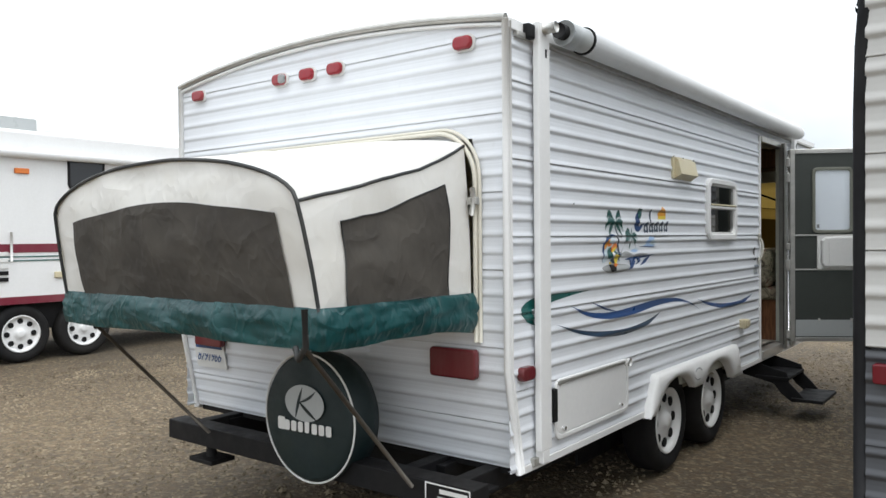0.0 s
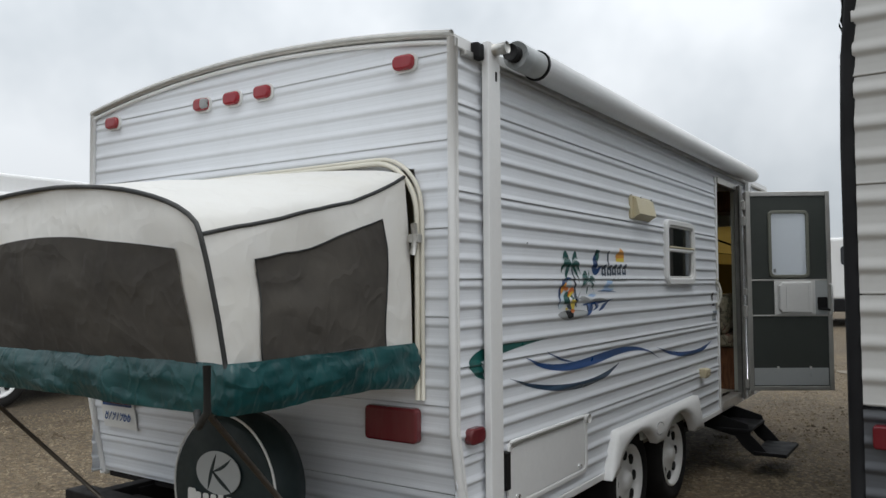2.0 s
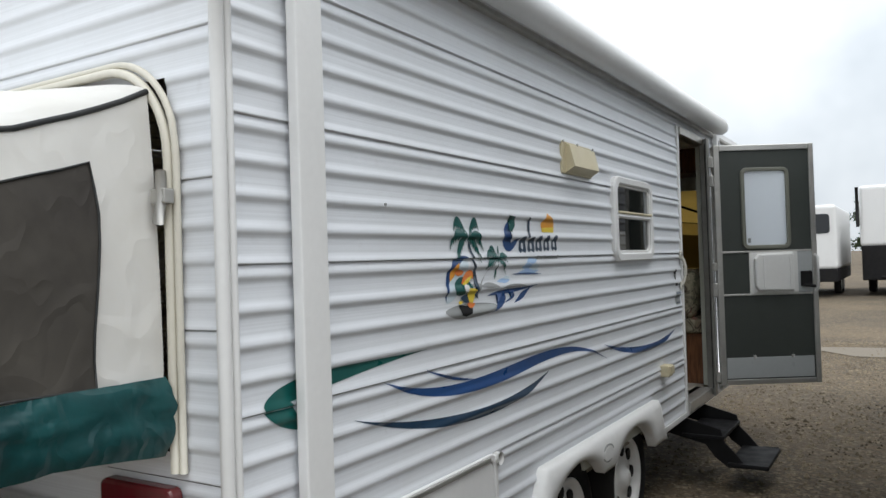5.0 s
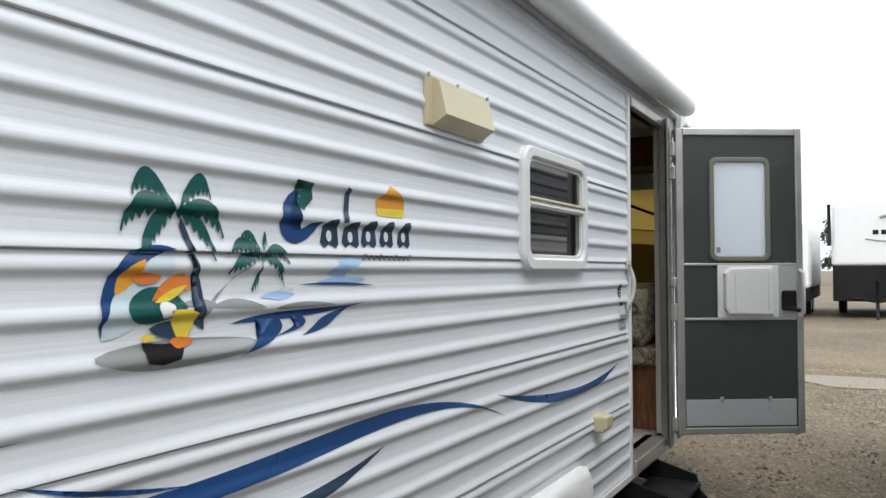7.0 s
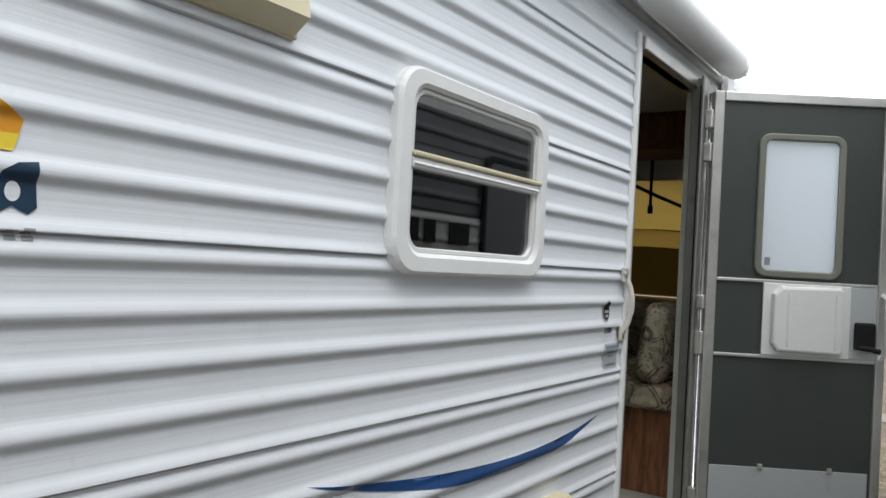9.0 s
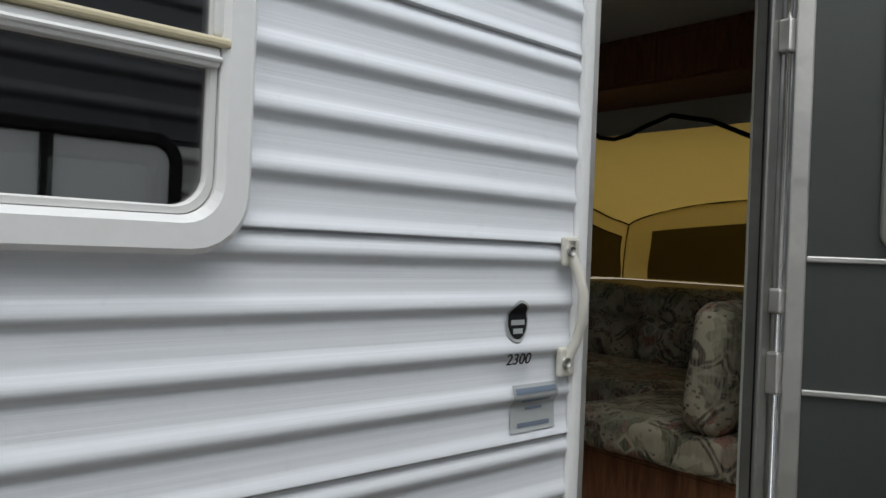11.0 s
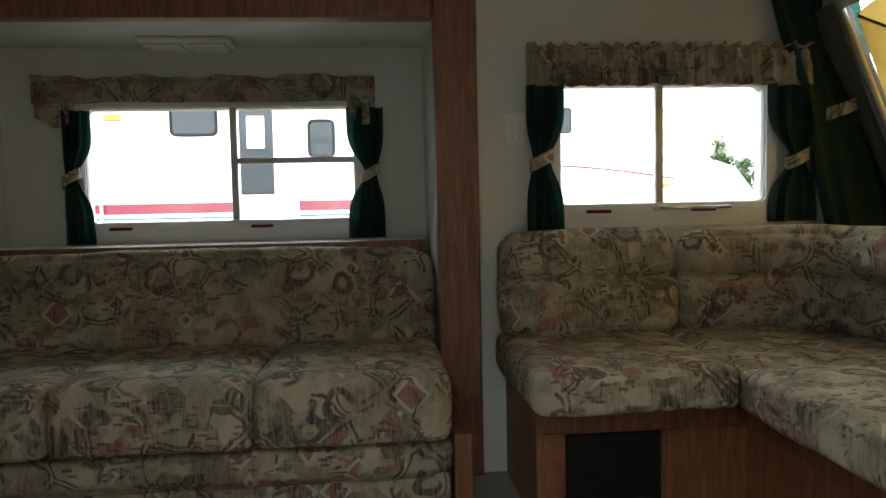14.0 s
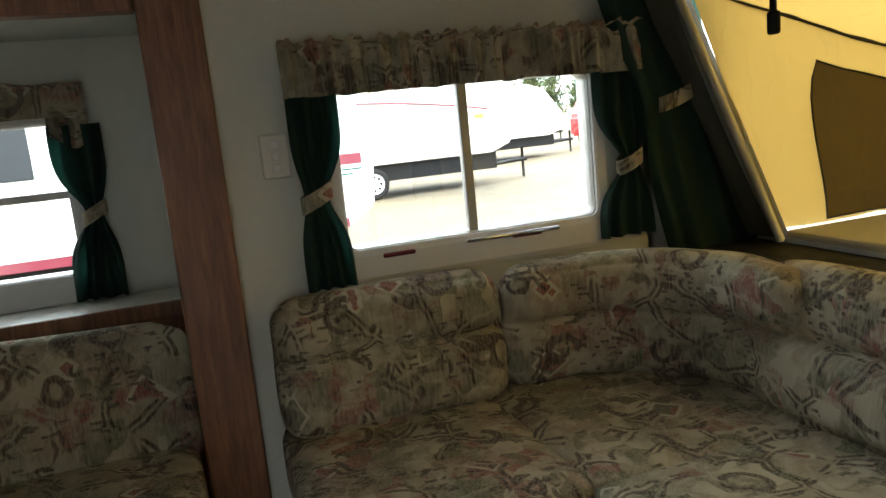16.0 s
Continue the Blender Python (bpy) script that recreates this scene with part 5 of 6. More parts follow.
def lining(name, x0, x1, y0, y1, z0, z1, holes, label):
    """A wall along y with openings through it."""
    bm = bmesh.new()
    ys = sorted({y0, y1} | {h[i] for h in holes for i in (0, 1)})
    zs = sorted({z0, z1} | {h[i] for h in holes for i in (2, 3)})
    for a, b in zip(ys, ys[1:]):
        for c, d in zip(zs, zs[1:]):
            if not any(h[0] <= (a + b) / 2 <= h[1] and h[2] <= (c + d) / 2 <= h[3] for h in holes):
                add_box(bm, (x0, a, c), (x1, b, d))
    bmesh.ops.remove_doubles(bm, verts=bm.verts[:], dist=1e-5)
    return tagged(done(name, bm, WALLPAPER), label, "wall", kind="structure")


lining("wall_far_side", -4.375, IN1, 6.9, 10.66, FL, CE, [(SLIDE[0], 9.31, FL, 2.10), W2], "pale grey wallpapered wall with window")
lining("wall_door_side", IN0, -1.962, 6.9, 10.66, FL, CE, [(8.742, 9.46, FL, 2.3), WIN], "pale grey wallpapered wall with doorway")
tagged(box("wall_partition", (IN1, 6.86, FL), (IN0, 6.9, CE), WALLPAPER), "plain pale inner partition wall", "wall", kind="structure")


def nose_lining(u, v):
    z = FL + (CE - FL) * v
    return (IN1 + 2.34 * u, front_y(z) - 0.015, z)


tagged(grid("wall_front", 30, 40, nose_lining, WALLPAPER, keep=lambda u, v: not (-4.15 < IN1 + 2.34 * u < -2.17 and 1.30 < FL + (CE - FL) * v < 2.07)), "pale wall round the tent bed opening", "wall", kind="structure")
for cx in (IN1, IN0):
    zs = [FL + (CE - FL) * i / 24 for i in range(25)]
    tagged(mesh("wall_nose", [p for z in zs for p in ((cx, 10.64, z), (cx, front_y(z) - 0.01, z))], [(2 * i, 2 * i + 1, 2 * i + 3, 2 * i + 2) for i in range(24)], WALLPAPER), "pale wallpapered wall beside the bed", "wall", kind="structure")
# slide-out shell
SB = -4.92
bm = bmesh.new()
for lo, hi in (((SB - 0.04, 7.60, FL), (SB, 7.94, 2.13)), ((SB - 0.04, 9.01, FL), (SB, 9.33, 2.13)), ((SB - 0.04, 7.94, FL), (SB, 9.01, 1.39)), ((SB - 0.04, 7.94, 1.85), (SB, 9.01, 2.13)),
               ((SB, 7.60, FL), (IN1 - 0.036, 7.63, 2.13)), ((SB, 9.30, FL), (IN1 - 0.036, 9.33, 2.13)), ((SB, 7.63, 2.09), (IN1 - 0.036, 9.30, 2.13))):
    add_box(bm, lo, hi)
tagged(done("wall_slide", bm, WALLPAPER), "pale walls of the slide-out", "wall", kind="structure")
slide = under(new("slide_out"), trailer)
siding(slide, 0.46, 2.16, [7.57, 9.36], lambda u, z, o: (SB - 0.05 - o, u, z), SIDING, holes=[(7.94, 9.01, 1.39, 1.85)])
for yy, s in ((7.57, -1), (9.36, 1)):
    box("slide_cheek", (SB - 0.06, yy - 0.01, 0.46), (X1, yy + 0.01, 2.16), WHITE, slide)
box("slide_roof", (SB - 0.08, 7.55, 2.16), (X1, 9.38, 2.19), WHITE, slide)
# oak surround of the slide-out
tagged(box("trim_post", (IN1 - 0.03, 9.295, FL), (IN1 + 0.035, 9.44, 2.215), OAK, None, 0.006), "stained oak post beside the slide-out", "trim", kind="structure")
tagged(box("trim_post", (IN1 - 0.03, 7.47, FL), (IN1 + 0.035, 7.62, 2.215), OAK, None, 0.006), "stained oak post beside the slide-out", "trim", kind="structure")
tagged(box("trim_header", (IN1 - 0.03, 7.622, 2.065), (IN1 + 0.032, 9.293, 2.215), OAK, None, 0.006), "stained oak header over the slide-out", "trim", kind="structure")
tagged(box("trim_block", (-4.30, 9.292, FL), (-3.86, 9.345, 0.79), OAK, None, 0.004), "stained oak end panel by the sofa", "trim", kind="structure")
shelf = tagged(box("wall_shelf", (SB, 7.63, 1.285), (-4.70, 9.29, 1.305), LAMINATE, None, 0.003), "pale laminate ledge with oak edge under window", "shelf")
box("shelf_edge", (-4.70, 7.63, 1.262), (-4.685, 9.29, 1.307), OAK, shelf, 0.003)
box("shelf_panel", (-4.71, 7.63, 0.52), (-4.702, 9.29, 1.285), OAK, shelf, 0.002)
lamp = tagged(box("ceiling_lamp", (-4.86, 8.22, 2.066), (-4.70, 8.56, 2.089), WHITE_PLASTIC, None, 0.008), "white plastic twin ceiling lamp, switched off", "lamp")
for ly in (8.235, 8.40):
    box("lens", (-4.85, ly, 2.052), (-4.71, ly + 0.145, 2.068), LAMINATE, lamp, 0.01)


# windows seen from inside
def inner_window(name, x, y0, y1, z0, z1, posts, bars, label):
    w = base(name, x, (y0 + y1) / 2, z0, label, "window", kind="structure")
    put = lambda u, v, d: (x + d, u, v)
    ring("frame", rounded(y0 - 0.035, z0 - 0.09, y1 + 0.04, z1 + 0.035, 0.04), rounded(y0, z0, y1, z1, 0.025), put, 0.014, WHITE_PLASTIC, w)
    ring("frame", rounded(y0 - 0.01, z0 - 0.01, y1 + 0.01, z1 + 0.01, 0.03), rounded(y0 + 0.006, z0 + 0.006, y1 - 0.006, z1 - 0.006, 0.022), lambda u, v, d: (x - 0.06 + d, u, v), 0.06, ALU_OLD, w)
    for p in posts:
        box("mullion", (x - 0.04, p - 0.014, z0), (x - 0.012, p + 0.014, z1), ALU_OLD, w)
    for (a, b, z) in bars:
        box("mullion", (x - 0.04, a, z - 0.012), (x - 0.012, b, z + 0.012), ALU_OLD, w)
    pane = box("pane", (x - 0.034, y0, z0), (x - 0.030, y1, z1), GLASS, w, 0)
    pane.visible_shadow = False
    for ty in (y0 + 0.13, y0 + 0.55 * (y1 - y0) + 0.1):
        box("latch", (x + 0.012, ty - 0.045, z0 - 0.028), (x + 0.024, ty + 0.045, z0 - 0.016), DARK_RED, w, 0.004)
    return w


window_1 = inner_window("window_1", IN1, *W2, [10.09], [], "white framed trailer window")
tube("stay_bar", [(IN1 + 0.03, 10.05, 1.415), (IN1 + 0.03, 10.33, 1.415)], 0.006, CHROME, window_1)
window_2 = inner_window("window_2", SB, 7.94, 9.01, 1.39, 1.85, [8.52], [(8.534, 9.01, 1.635)], "white framed slide-out window")


def valance(x, y0, y1, z0, z1, folds, label, flat=False):
    def fn(u, v):
        y = y0 + (y1 - y0) * u
        k = 1 - v
        amp = (0.006 if flat else 0.022) * (0.35 + 0.65 * k)
        f = math.sin(u * folds * 6.28 + 2.2 * noise.noise((u * 9, 0, x))) + 0.5 * math.sin(u * folds * 15.1 + 1)
        z = z0 + (z1 - z0) * v + (0 if v > 0.5 else 0.008 * noise.noise((u * folds * 1.5, 1, x)))
        return (x + 0.058 + amp * f + (0.02 if v > 0.85 else 0) * math.sin(v * 20), y, z + (0.006 * f if v > 0.92 else 0))
    ob = grid("valance", 180, 12, fn, FABRIC)
    return tagged(ob, label, "valance")


valance(IN1, 9.60, 10.63, 1.835, 1.97, 17, "gathered printed cloth valance over the window")
val2 = valance(SB, 7.77, 9.10, 1.865, 1.965, 4, "flat printed cloth valance over the slide-out window", True)
for y0, y1 in ((7.77, 7.90), (8.985, 9.10)):
    under(grid("tail", 14, 8, lambda u, v, y0=y0, y1=y1: (SB + 0.04 + 0.012 * math.sin(u * 12), y0 + (y1 - y0) * u, 1.79 + 0.09 * v + 0.02 * math.cos(u * 5)), FABRIC), val2)


def curtain(x, y0, y1, z0, z1, tie_y, label, tied=0.5, width=0.06, xs=0.03, slope=0.0):
    """A narrow green curtain gathered by a printed tie."""
    def fn(u, v):
        k = math.exp(-((v - tied) / 0.16) ** 2)
        lo, hi = y0 + (tie_y - width / 2 - y0) * k, y1 + (tie_y + width / 2 - y1) * k
        f = math.sin(u * 21 + 3 * noise.noise((v * 2, u * 3, y0)))
        return (x + xs + (0.016 - 0.006 * k) * f + 0.012 * k, lo + (hi - lo) * u + slope * (z1 - z0) * (1 - v), z0 + (z1 - z0) * v)
    c = grid("curtain", 40, 30, fn, GREEN_CLOTH)
    zt = z0 + (z1 - z0) * tied
    pts = [(x + xs + 0.012 + 0.03 * math.sin(q), tie_y + slope * (z1 - z0) * (1 - tied) + (min(width, 0.09) / 2 + 0.012) * math.cos(q), zt + 0.02 * math.cos(q)) for q in [i * 0.3491 for i in range(18)]]
    verts, faces = [], []
    for i, p in enumerate(pts):
        verts += [(p[0], p[1], p[2] - 0.022), (p[0], p[1], p[2] + 0.022)]
    n = len(pts)
    faces = [(2 * i, 2 * ((i + 1) % n), 2 * ((i + 1) % n) + 1, 2 * i + 1) for i in range(n)]
    mesh("tie", verts, faces, FABRIC, c)
    return tagged(c, label, "curtain")


curtain(IN1, 9.605, 9.735, 1.345, 1.85, 9.655, "green curtain tied back beside the window", 0.48)
curtain(IN1, 10.47, 10.64, 1.36, 1.85, 10.565, "green curtain tied back beside the window", 0.45)
curtain(IN1, 10.46, 10.76, 1.27, 2.14, 10.61, "dark green bed curtain tied in the corner", 0.55, 0.23, 0.06, 0.26)
curtain(SB, 7.86, 7.98, 1.31, 1.84, 7.90, "green curtain tied back at the slide-out window", 0.5, 0.05)
curtain(SB, 8.98, 9.13, 1.31, 1.84, 9.075, "green curtain tied back at the slide-out window", 0.5, 0.05)
curtain(IN0 - 0.1, 10.58, 10.78, 1.30, 2.10, 10.70, "dark green bed curtain tied in the corner", 0.45, 0.07, 0.02)
# lining strip and metal edge of the tent opening
for sx in (-4.17, -2.15):
    tagged(tube("bed_frame_strip", [(sx, front_y(z) - 0.03, z) for z in (1.30, 1.5, 1.8, 2.06)], 0.014, ALU_OLD, None, 6), "worn metal edge strip of the tent opening", "edge strip")
tagged(grid("canvas_hem", 4, 12, lambda u, v: (-4.29 + 0.12 * u, front_y(1.31 + 0.77 * v) - 0.05 + 0.012 * math.sin(u * 9 + v * 4), 1.31 + 0.77 * v), painted("olive_canvas_hem", (0.075, 0.08, 0.055), 0.8)), "dark olive canvas hem by the bed", "hem")
tagged(tube("tent_bow", [(-3.48, 10.645, 2.19), (-3.45, 10.645, 2.12), (-3.38, 10.645, 2.065), (-3.29, 10.645, 2.05), (-3.20, 10.645, 2.065), (-3.11, 10.645, 2.10), (-2.98, 10.645, 2.135), (-2.78, 10.645, 2.09), (-2.52, 10.645, 1.97), (-2.25, 10.645, 1.86)], 0.011, BLACK, None), "bent dark tent support bow", "tent bow")
for px, pz in ((-3.755, 1.88), (-2.55, 1.88)):
    s = tagged(box("strap", (px - 0.009, 10.60, pz + 0.03), (px + 0.009, 10.604, 2.185), BLACK, None, 0), "black webbing strap hanging from the front cabinet", "strap")
    box("buckle", (px - 0.016, 10.595, pz - 0.018), (px + 0.016, 10.610, pz + 0.032), BLACK, s, 0.006)
cab = tagged(box("overhead_cabinet", (-4.33, 10.24, 2.19), (-2.01, 10.64, CE), OAK, None, 0.006), "dark oak overhead cabinet above the tent bed", "cabinet")
for i in range(3):
    box("door", (-4.30 + 0.77 * i, 10.225, 2.20), (-3.57 + 0.77 * i, 10.242, CE - 0.03), OAK, cab, 0.006)
sw2 = tagged(box("wall_switch", (IN1, 9.535, 1.645), (IN1 + 0.01, 9.605, 1.755), LAMINATE, None, 0.004), "cream wall switch plate", "switch")
for z in (1.67, 1.70, 1.73):
    box("switch_key", (IN1 + 0.008, 9.56, z - 0.01), (IN1 + 0.016, 9.58, z + 0.01), WHITE_PLASTIC, sw2, 0.002)

# sofa in the slide-out
sofa = base("sofa", -4.2, 8.45, FL, "three-seat sofa in printed beige fabric", "sofa")
I3 = Matrix()
for i in range(3):
    y0, y1 = 7.655 + i * 0.541, 7.655 + (i + 1) * 0.541
    cushion("seat_cushion", (0.62, y1 - y0 + 0.004, 0.20), Matrix.Translation((-4.10, (y0 + y1) / 2, 0.885)), FABRIC, sofa, 0.035, 0.006)
cushion("backrest", (0.17, 1.62, 0.40), Matrix.Translation((-4.50, 8.467, 1.085)) @ Euler((0, radians(-14), 0)).to_matrix().to_4x4(), FABRIC, sofa, 0.06, 0.02, cuts=20)
cushion("front_roll", (0.12, 1.63, 0.13), Matrix.Translation((-3.90, 8.467, 0.73)), FABRIC, sofa, 0.05, 0.008, cuts=16)
grid("skirt", 60, 8, lambda u, v: (-3.87 + 0.008 * math.sin(u * 40) * (1 - v), 7.655 + 1.625 * u, FL + 0.01 + 0.17 * v), FABRIC, sofa)
box("frame", (-4.6, 7.66, FL + 0.02), (-3.93, 9.27, 0.80), OAK, sofa)

# U-shaped dinette
bench = base("dinette_bench", -3.2, 10.4, FL, "oak dinette bench with printed cushions", "bench")
box("base_panel", (-4.33, 9.525, FL), (-3.80, 9.545, 0.868), OAK, bench, 0.003)
box("base_panel", (-3.82, 9.547, FL), (-3.80, 10.15, 0.868), OAK, bench, 0.003)
box("base_panel", (-3.798, 10.13, FL), (-2.55, 10.15, 0.868), OAK, bench, 0.003)
box("base_panel", (-2.57, 9.53, FL), (-2.55, 10.128, 0.868), OAK, bench, 0.003)
box("base_panel", (-2.548, 9.53, FL), (-2.005, 9.55, 0.868), OAK, bench, 0.003)
for (x, y) in ((-3.80, 9.515), ):
    box("stile", (x - 0.022, y, FL), (x + 0.008, y + 0.07, 0.866), OAK, bench, 0.004)
box("stile", (-3.797, 9.515, 0.80), (-3.785, 10.13, 0.872), OAK, bench, 0.004)
box("stile", (-3.797, 9.885, FL), (-3.79, 9.93, 0.80), OAK, bench, 0.003)
box("stile", (-3.78, 10.118, 0.80), (-2.56, 10.13, 0.872), OAK, bench, 0.004)
gr = box("heater_grille", (-3.80, 9.60, 0.535), (-3.788, 9.875, 0.795), BLACK, bench, 0.004)
for i in range(11):
    box("slat", (-3.789, 9.62, 0.555 + i * 0.021), (-3.782, 9.855, 0.563 + i * 0.021), BLACK, bench, 0.002)
box("seat_board", (-4.33, 9.53, 0.868), (-3.80, 10.9, 0.88), OAK, bench)
box("seat_board", (-3.798, 10.14, 0.868), (-2.0, 10.9, 0.88), OAK, bench)
box("seat_board", (-2.57, 9.53, 0.868), (-2.0, 10.138, 0.88), OAK, bench)
cushion("seat_cushion", (0.68, 0.56, 0.125), Matrix.Translation((-3.985, 9.765, 0.944)), FABRIC, bench, 0.03, 0.007)
cushion("seat_cushion", (0.68, 0.62, 0.125), Matrix.Translation((-3.985, 10.35, 0.944)), FABRIC, bench, 0.03, 0.006)
cushion("seat_cushion", (1.08, 0.64, 0.125), Matrix.Translation((-3.115, 10.345, 0.944)), FABRIC, bench, 0.03, 0.007, cuts=16)
cushion("seat_cushion", (0.60, 0.68, 0.125), Matrix.Translation((-2.30, 9.82, 0.944)), FABRIC, bench, 0.03, 0.007)
cushion("seat_cushion", (0.57, 0.50, 0.125), Matrix.Translation((-2.29, 10.42, 0.944)), FABRIC, bench, 0.045, 0.01)
TILT = Euler((0, radians(-9), 0)).to_matrix().to_4x4()
seam_side = (2, 0.02, (0, 1), 0.045)
cushion("back_cushion", (0.13, 0.585, 0.35), Matrix.Translation((-4.245, 9.795, 1.165)) @ TILT, FABRIC, bench, 0.05, 0.016, cuts=30, seam=seam_side)


def round_corner(q):
    """Bends a cushion that runs along y round the corner towards +x."""
    s = q.y + 0.45
    r, lead = 0.40, 0.12
    lean = -q.z * 0.15
    d = q.x - lean
    if s < lead:
        x, y, nx, ny = 0.0, s, 1.0, 0.0
    elif s < lead + r * math.pi / 2:
        a = (s - lead) / r
        x, y, nx, ny = r * (1 - math.cos(a)), lead + r * math.sin(a), math.cos(a), -math.sin(a)
    else:
        e = s - lead - r * math.pi / 2
        x, y, nx, ny = r + e, lead + r, 0.0, -1.0
    return Vector((x + nx * d, y + ny * d, q.z))


cushion("back_cushion", (0.13, 0.90, 0.35), Matrix.Translation((-4.245, 10.115, 1.165)), FABRIC, bench, 0.05, 0.014, round_corner, 32, seam_side)
cushion("back_cushion", (0.75, 0.13, 0.35), Matrix.Translation((-3.46, 10.65, 1.165)) @ Euler((radians(9) * -1, 0, 0)).to_matrix().to_4x4(), FABRIC, bench, 0.05, 0.014, None, 30, (2, 0.02, (1, -1), 0.045))
cushion("back_cushion", (0.75, 0.13, 0.35), Matrix.Translation((-2.70, 10.65, 1.165)) @ Euler((radians(9) * -1, 0, 0)).to_matrix().to_4x4(), FABRIC, bench, 0.05, 0.014, None, 30, (2, 0.02, (1, -1), 0.045))
cushion("back_cushion", (0.13, 0.86, 0.36), Matrix.Translation((-2.105, 9.89, 1.18)) @ Euler((0, radians(6), 0)).to_matrix().to_4x4(), FABRIC, bench, 0.05, 0.014, None, 16)
tagged(box("bed_ledge", (IN1, 10.74, 0.9), (IN0, 11.05, 1.29), BLACK, None, 0.004), "dark board behind the bench cushions", "ledge", kind="structure")

# small counter inside the doorway
ctr = tagged(box("counter_top", (-2.43, 7.55, 1.175), (-2.005, 8.66, 1.205), LAMINATE, None, 0.012, 3), "speckled laminate counter with oak edge by the door", "counter")
box("counter_edge", (-2.445, 7.55, 1.168), (-2.428, 8.662, 1.208), OAK, ctr, 0.004)
box("counter_body", (-2.40, 7.56, FL), (-2.01, 8.63, 1.172), OAK, ctr)


# ---- other vehicles on the lot ----
def plain_wall(name, pts, mat, parent):
    return mesh(name, pts, [tuple(range(len(pts)))], mat, parent, False)


def lot_trailer(name, x, y, length, width, z0, z1, face, label, stripes=(), windows=(), nose=0.35, wheels=(), lower=None, roof_unit=None, hitch=True):
    """A trailer whose main side stands at x and looks towards +x (face 1), from y to y + length; nose: rake at the +y end."""
    t = base(name, x - face * width / 2, y + length / 2, GROUND, label, "trailer")
    s = face
    prof = [(y, z0), (y, z1 - 0.06), (y + 0.06, z1), (y + length - nose * 1.4 - 0.1, z1), (y + length - nose * 0.8, z1 - 0.22), (y + length, z0 + (z1 - z0) * 0.38), (y + length - 0.05, z0 + 0.2), (y + length - nose * 0.7, z0)]
    bm = bmesh.new()
    a = [bm.verts.new((x, p, q)) for p, q in prof]
    f = bm.faces.new(a)
    r = bmesh.ops.extrude_face_region(bm, geom=[f])
    bmesh.ops.translate(bm, verts=[g for g in r["geom"] if isinstance(g, bmesh.types.BMVert)], vec=(-s * width, 0, 0))
    bmesh.ops.bevel(bm, geom=bm.edges[:], offset=0.05, segments=3, affect="EDGES", profile=0.5)
    done("body", bm, WHITE, t, False)
    for (za, zb, ya, yb, mat) in stripes:
        box("stripe", (x + s * 0.001, ya, za), (x + s * 0.008, yb, zb), mat, t, 0)
    for (ya, yb, za, zb) in windows:
        ring("window_frame", rounded(ya - 0.03, za - 0.03, yb + 0.03, zb + 0.03, 0.07), rounded(ya, za, yb, zb, 0.05), lambda u, v, d: (x + s * d, u, v), 0.02, BLACK, t)
        plate("window", rounded(ya, za, yb, zb, 0.05), lambda u, v, d: (x + s * d, u, v), 0.012, PANE_DARK, t)
    for wy in wheels:
        wheel(x + s * 0.0 - s * 0.02, wy, GROUND + 0.37, 0.37, 0.22, t, s)
    box("chassis", (min(x - s * 0.15, x - s * (width - 0.15)), y + 0.2, 0.35), (max(x - s * 0.15, x - s * (width - 0.15)), y + length - 0.4, z0 + 0.02), BLACK, t)
    if wheels:
        tube("axle", [(x - s * 0.1, wheels[0], GROUND + 0.37), (x - s * width, wheels[0], GROUND + 0.37)], 0.04, BLACK, t)
        for wy in wheels:
            wheel(x - s * width, wy, GROUND + 0.37, 0.37, 0.22, t, -s)
    for _ in range(1 if hitch else 0):
        tube("hitch", [(x - s * width * 0.2, y + length - 0.5, 0.42), (x - s * width / 2, y + length + 0.9, 0.42)], 0.05, BLACK, t)
        tube("hitch", [(x - s * width * 0.8, y + length - 0.5, 0.42), (x - s * width / 2, y + length + 0.9, 0.42)], 0.05, BLACK, t)
        tube("hitch_jack", [(x - s * width / 2, y + length + 0.8, 0.75), (x - s * width / 2, y + length + 0.8, GROUND)], 0.04, BLACK, t)
    if roof_unit:
        box("roof_unit", (x - s * (width / 2) - 0.35, roof_unit - 0.5, z1 - 0.01), (x - s * (width / 2) + 0.35, roof_unit + 0.5, z1 + 0.28), WHITE_PLASTIC, t, 0.1, 4)
    return t


# the long white trailer with maroon stripes on the far side
XL = -10.3
rv = lot_trailer("lot_trailer", XL, 1.5, 9.75, 2.5, 0.70, 2.93, 1, "long white trailer with maroon and green stripes",
                 stripes=[(1.36, 1.47, 1.6, 11.1, MAROON), (1.30, 1.315, 1.6, 11.1, TEAL_DECAL), (1.25, 1.265, 1.6, 11.0, TEAL_DECAL), (0.705, 0.80, 1.6, 10.9, MAROON)],
                 windows=[(6.95, 7.40, 2.22, 2.60), (8.42, 8.66, 1.97, 2.33), (3.2, 4.3, 1.8, 2.45)], nose=0.45, wheels=(6.31, 7.14), hitch=False)
tube("awning_roll", [(XL + 0.07, 2.2, 2.62), (XL + 0.07, 9.6, 2.62)], 0.06, WHITE, rv, 14)
box("door", (XL, 7.62, 0.85), (XL + 0.03, 8.28, 2.52), WHITE, rv, 0.01)
box("door_pane", (XL + 0.03, 7.66, 1.55), (XL + 0.036, 8.02, 2.46), PANE_DARK, rv, 0.01)
box("door_pane_screen", (XL + 0.036, 7.74, 2.05), (XL + 0.04, 7.93, 2.4), WHITE_PLASTIC, rv, 0.01)
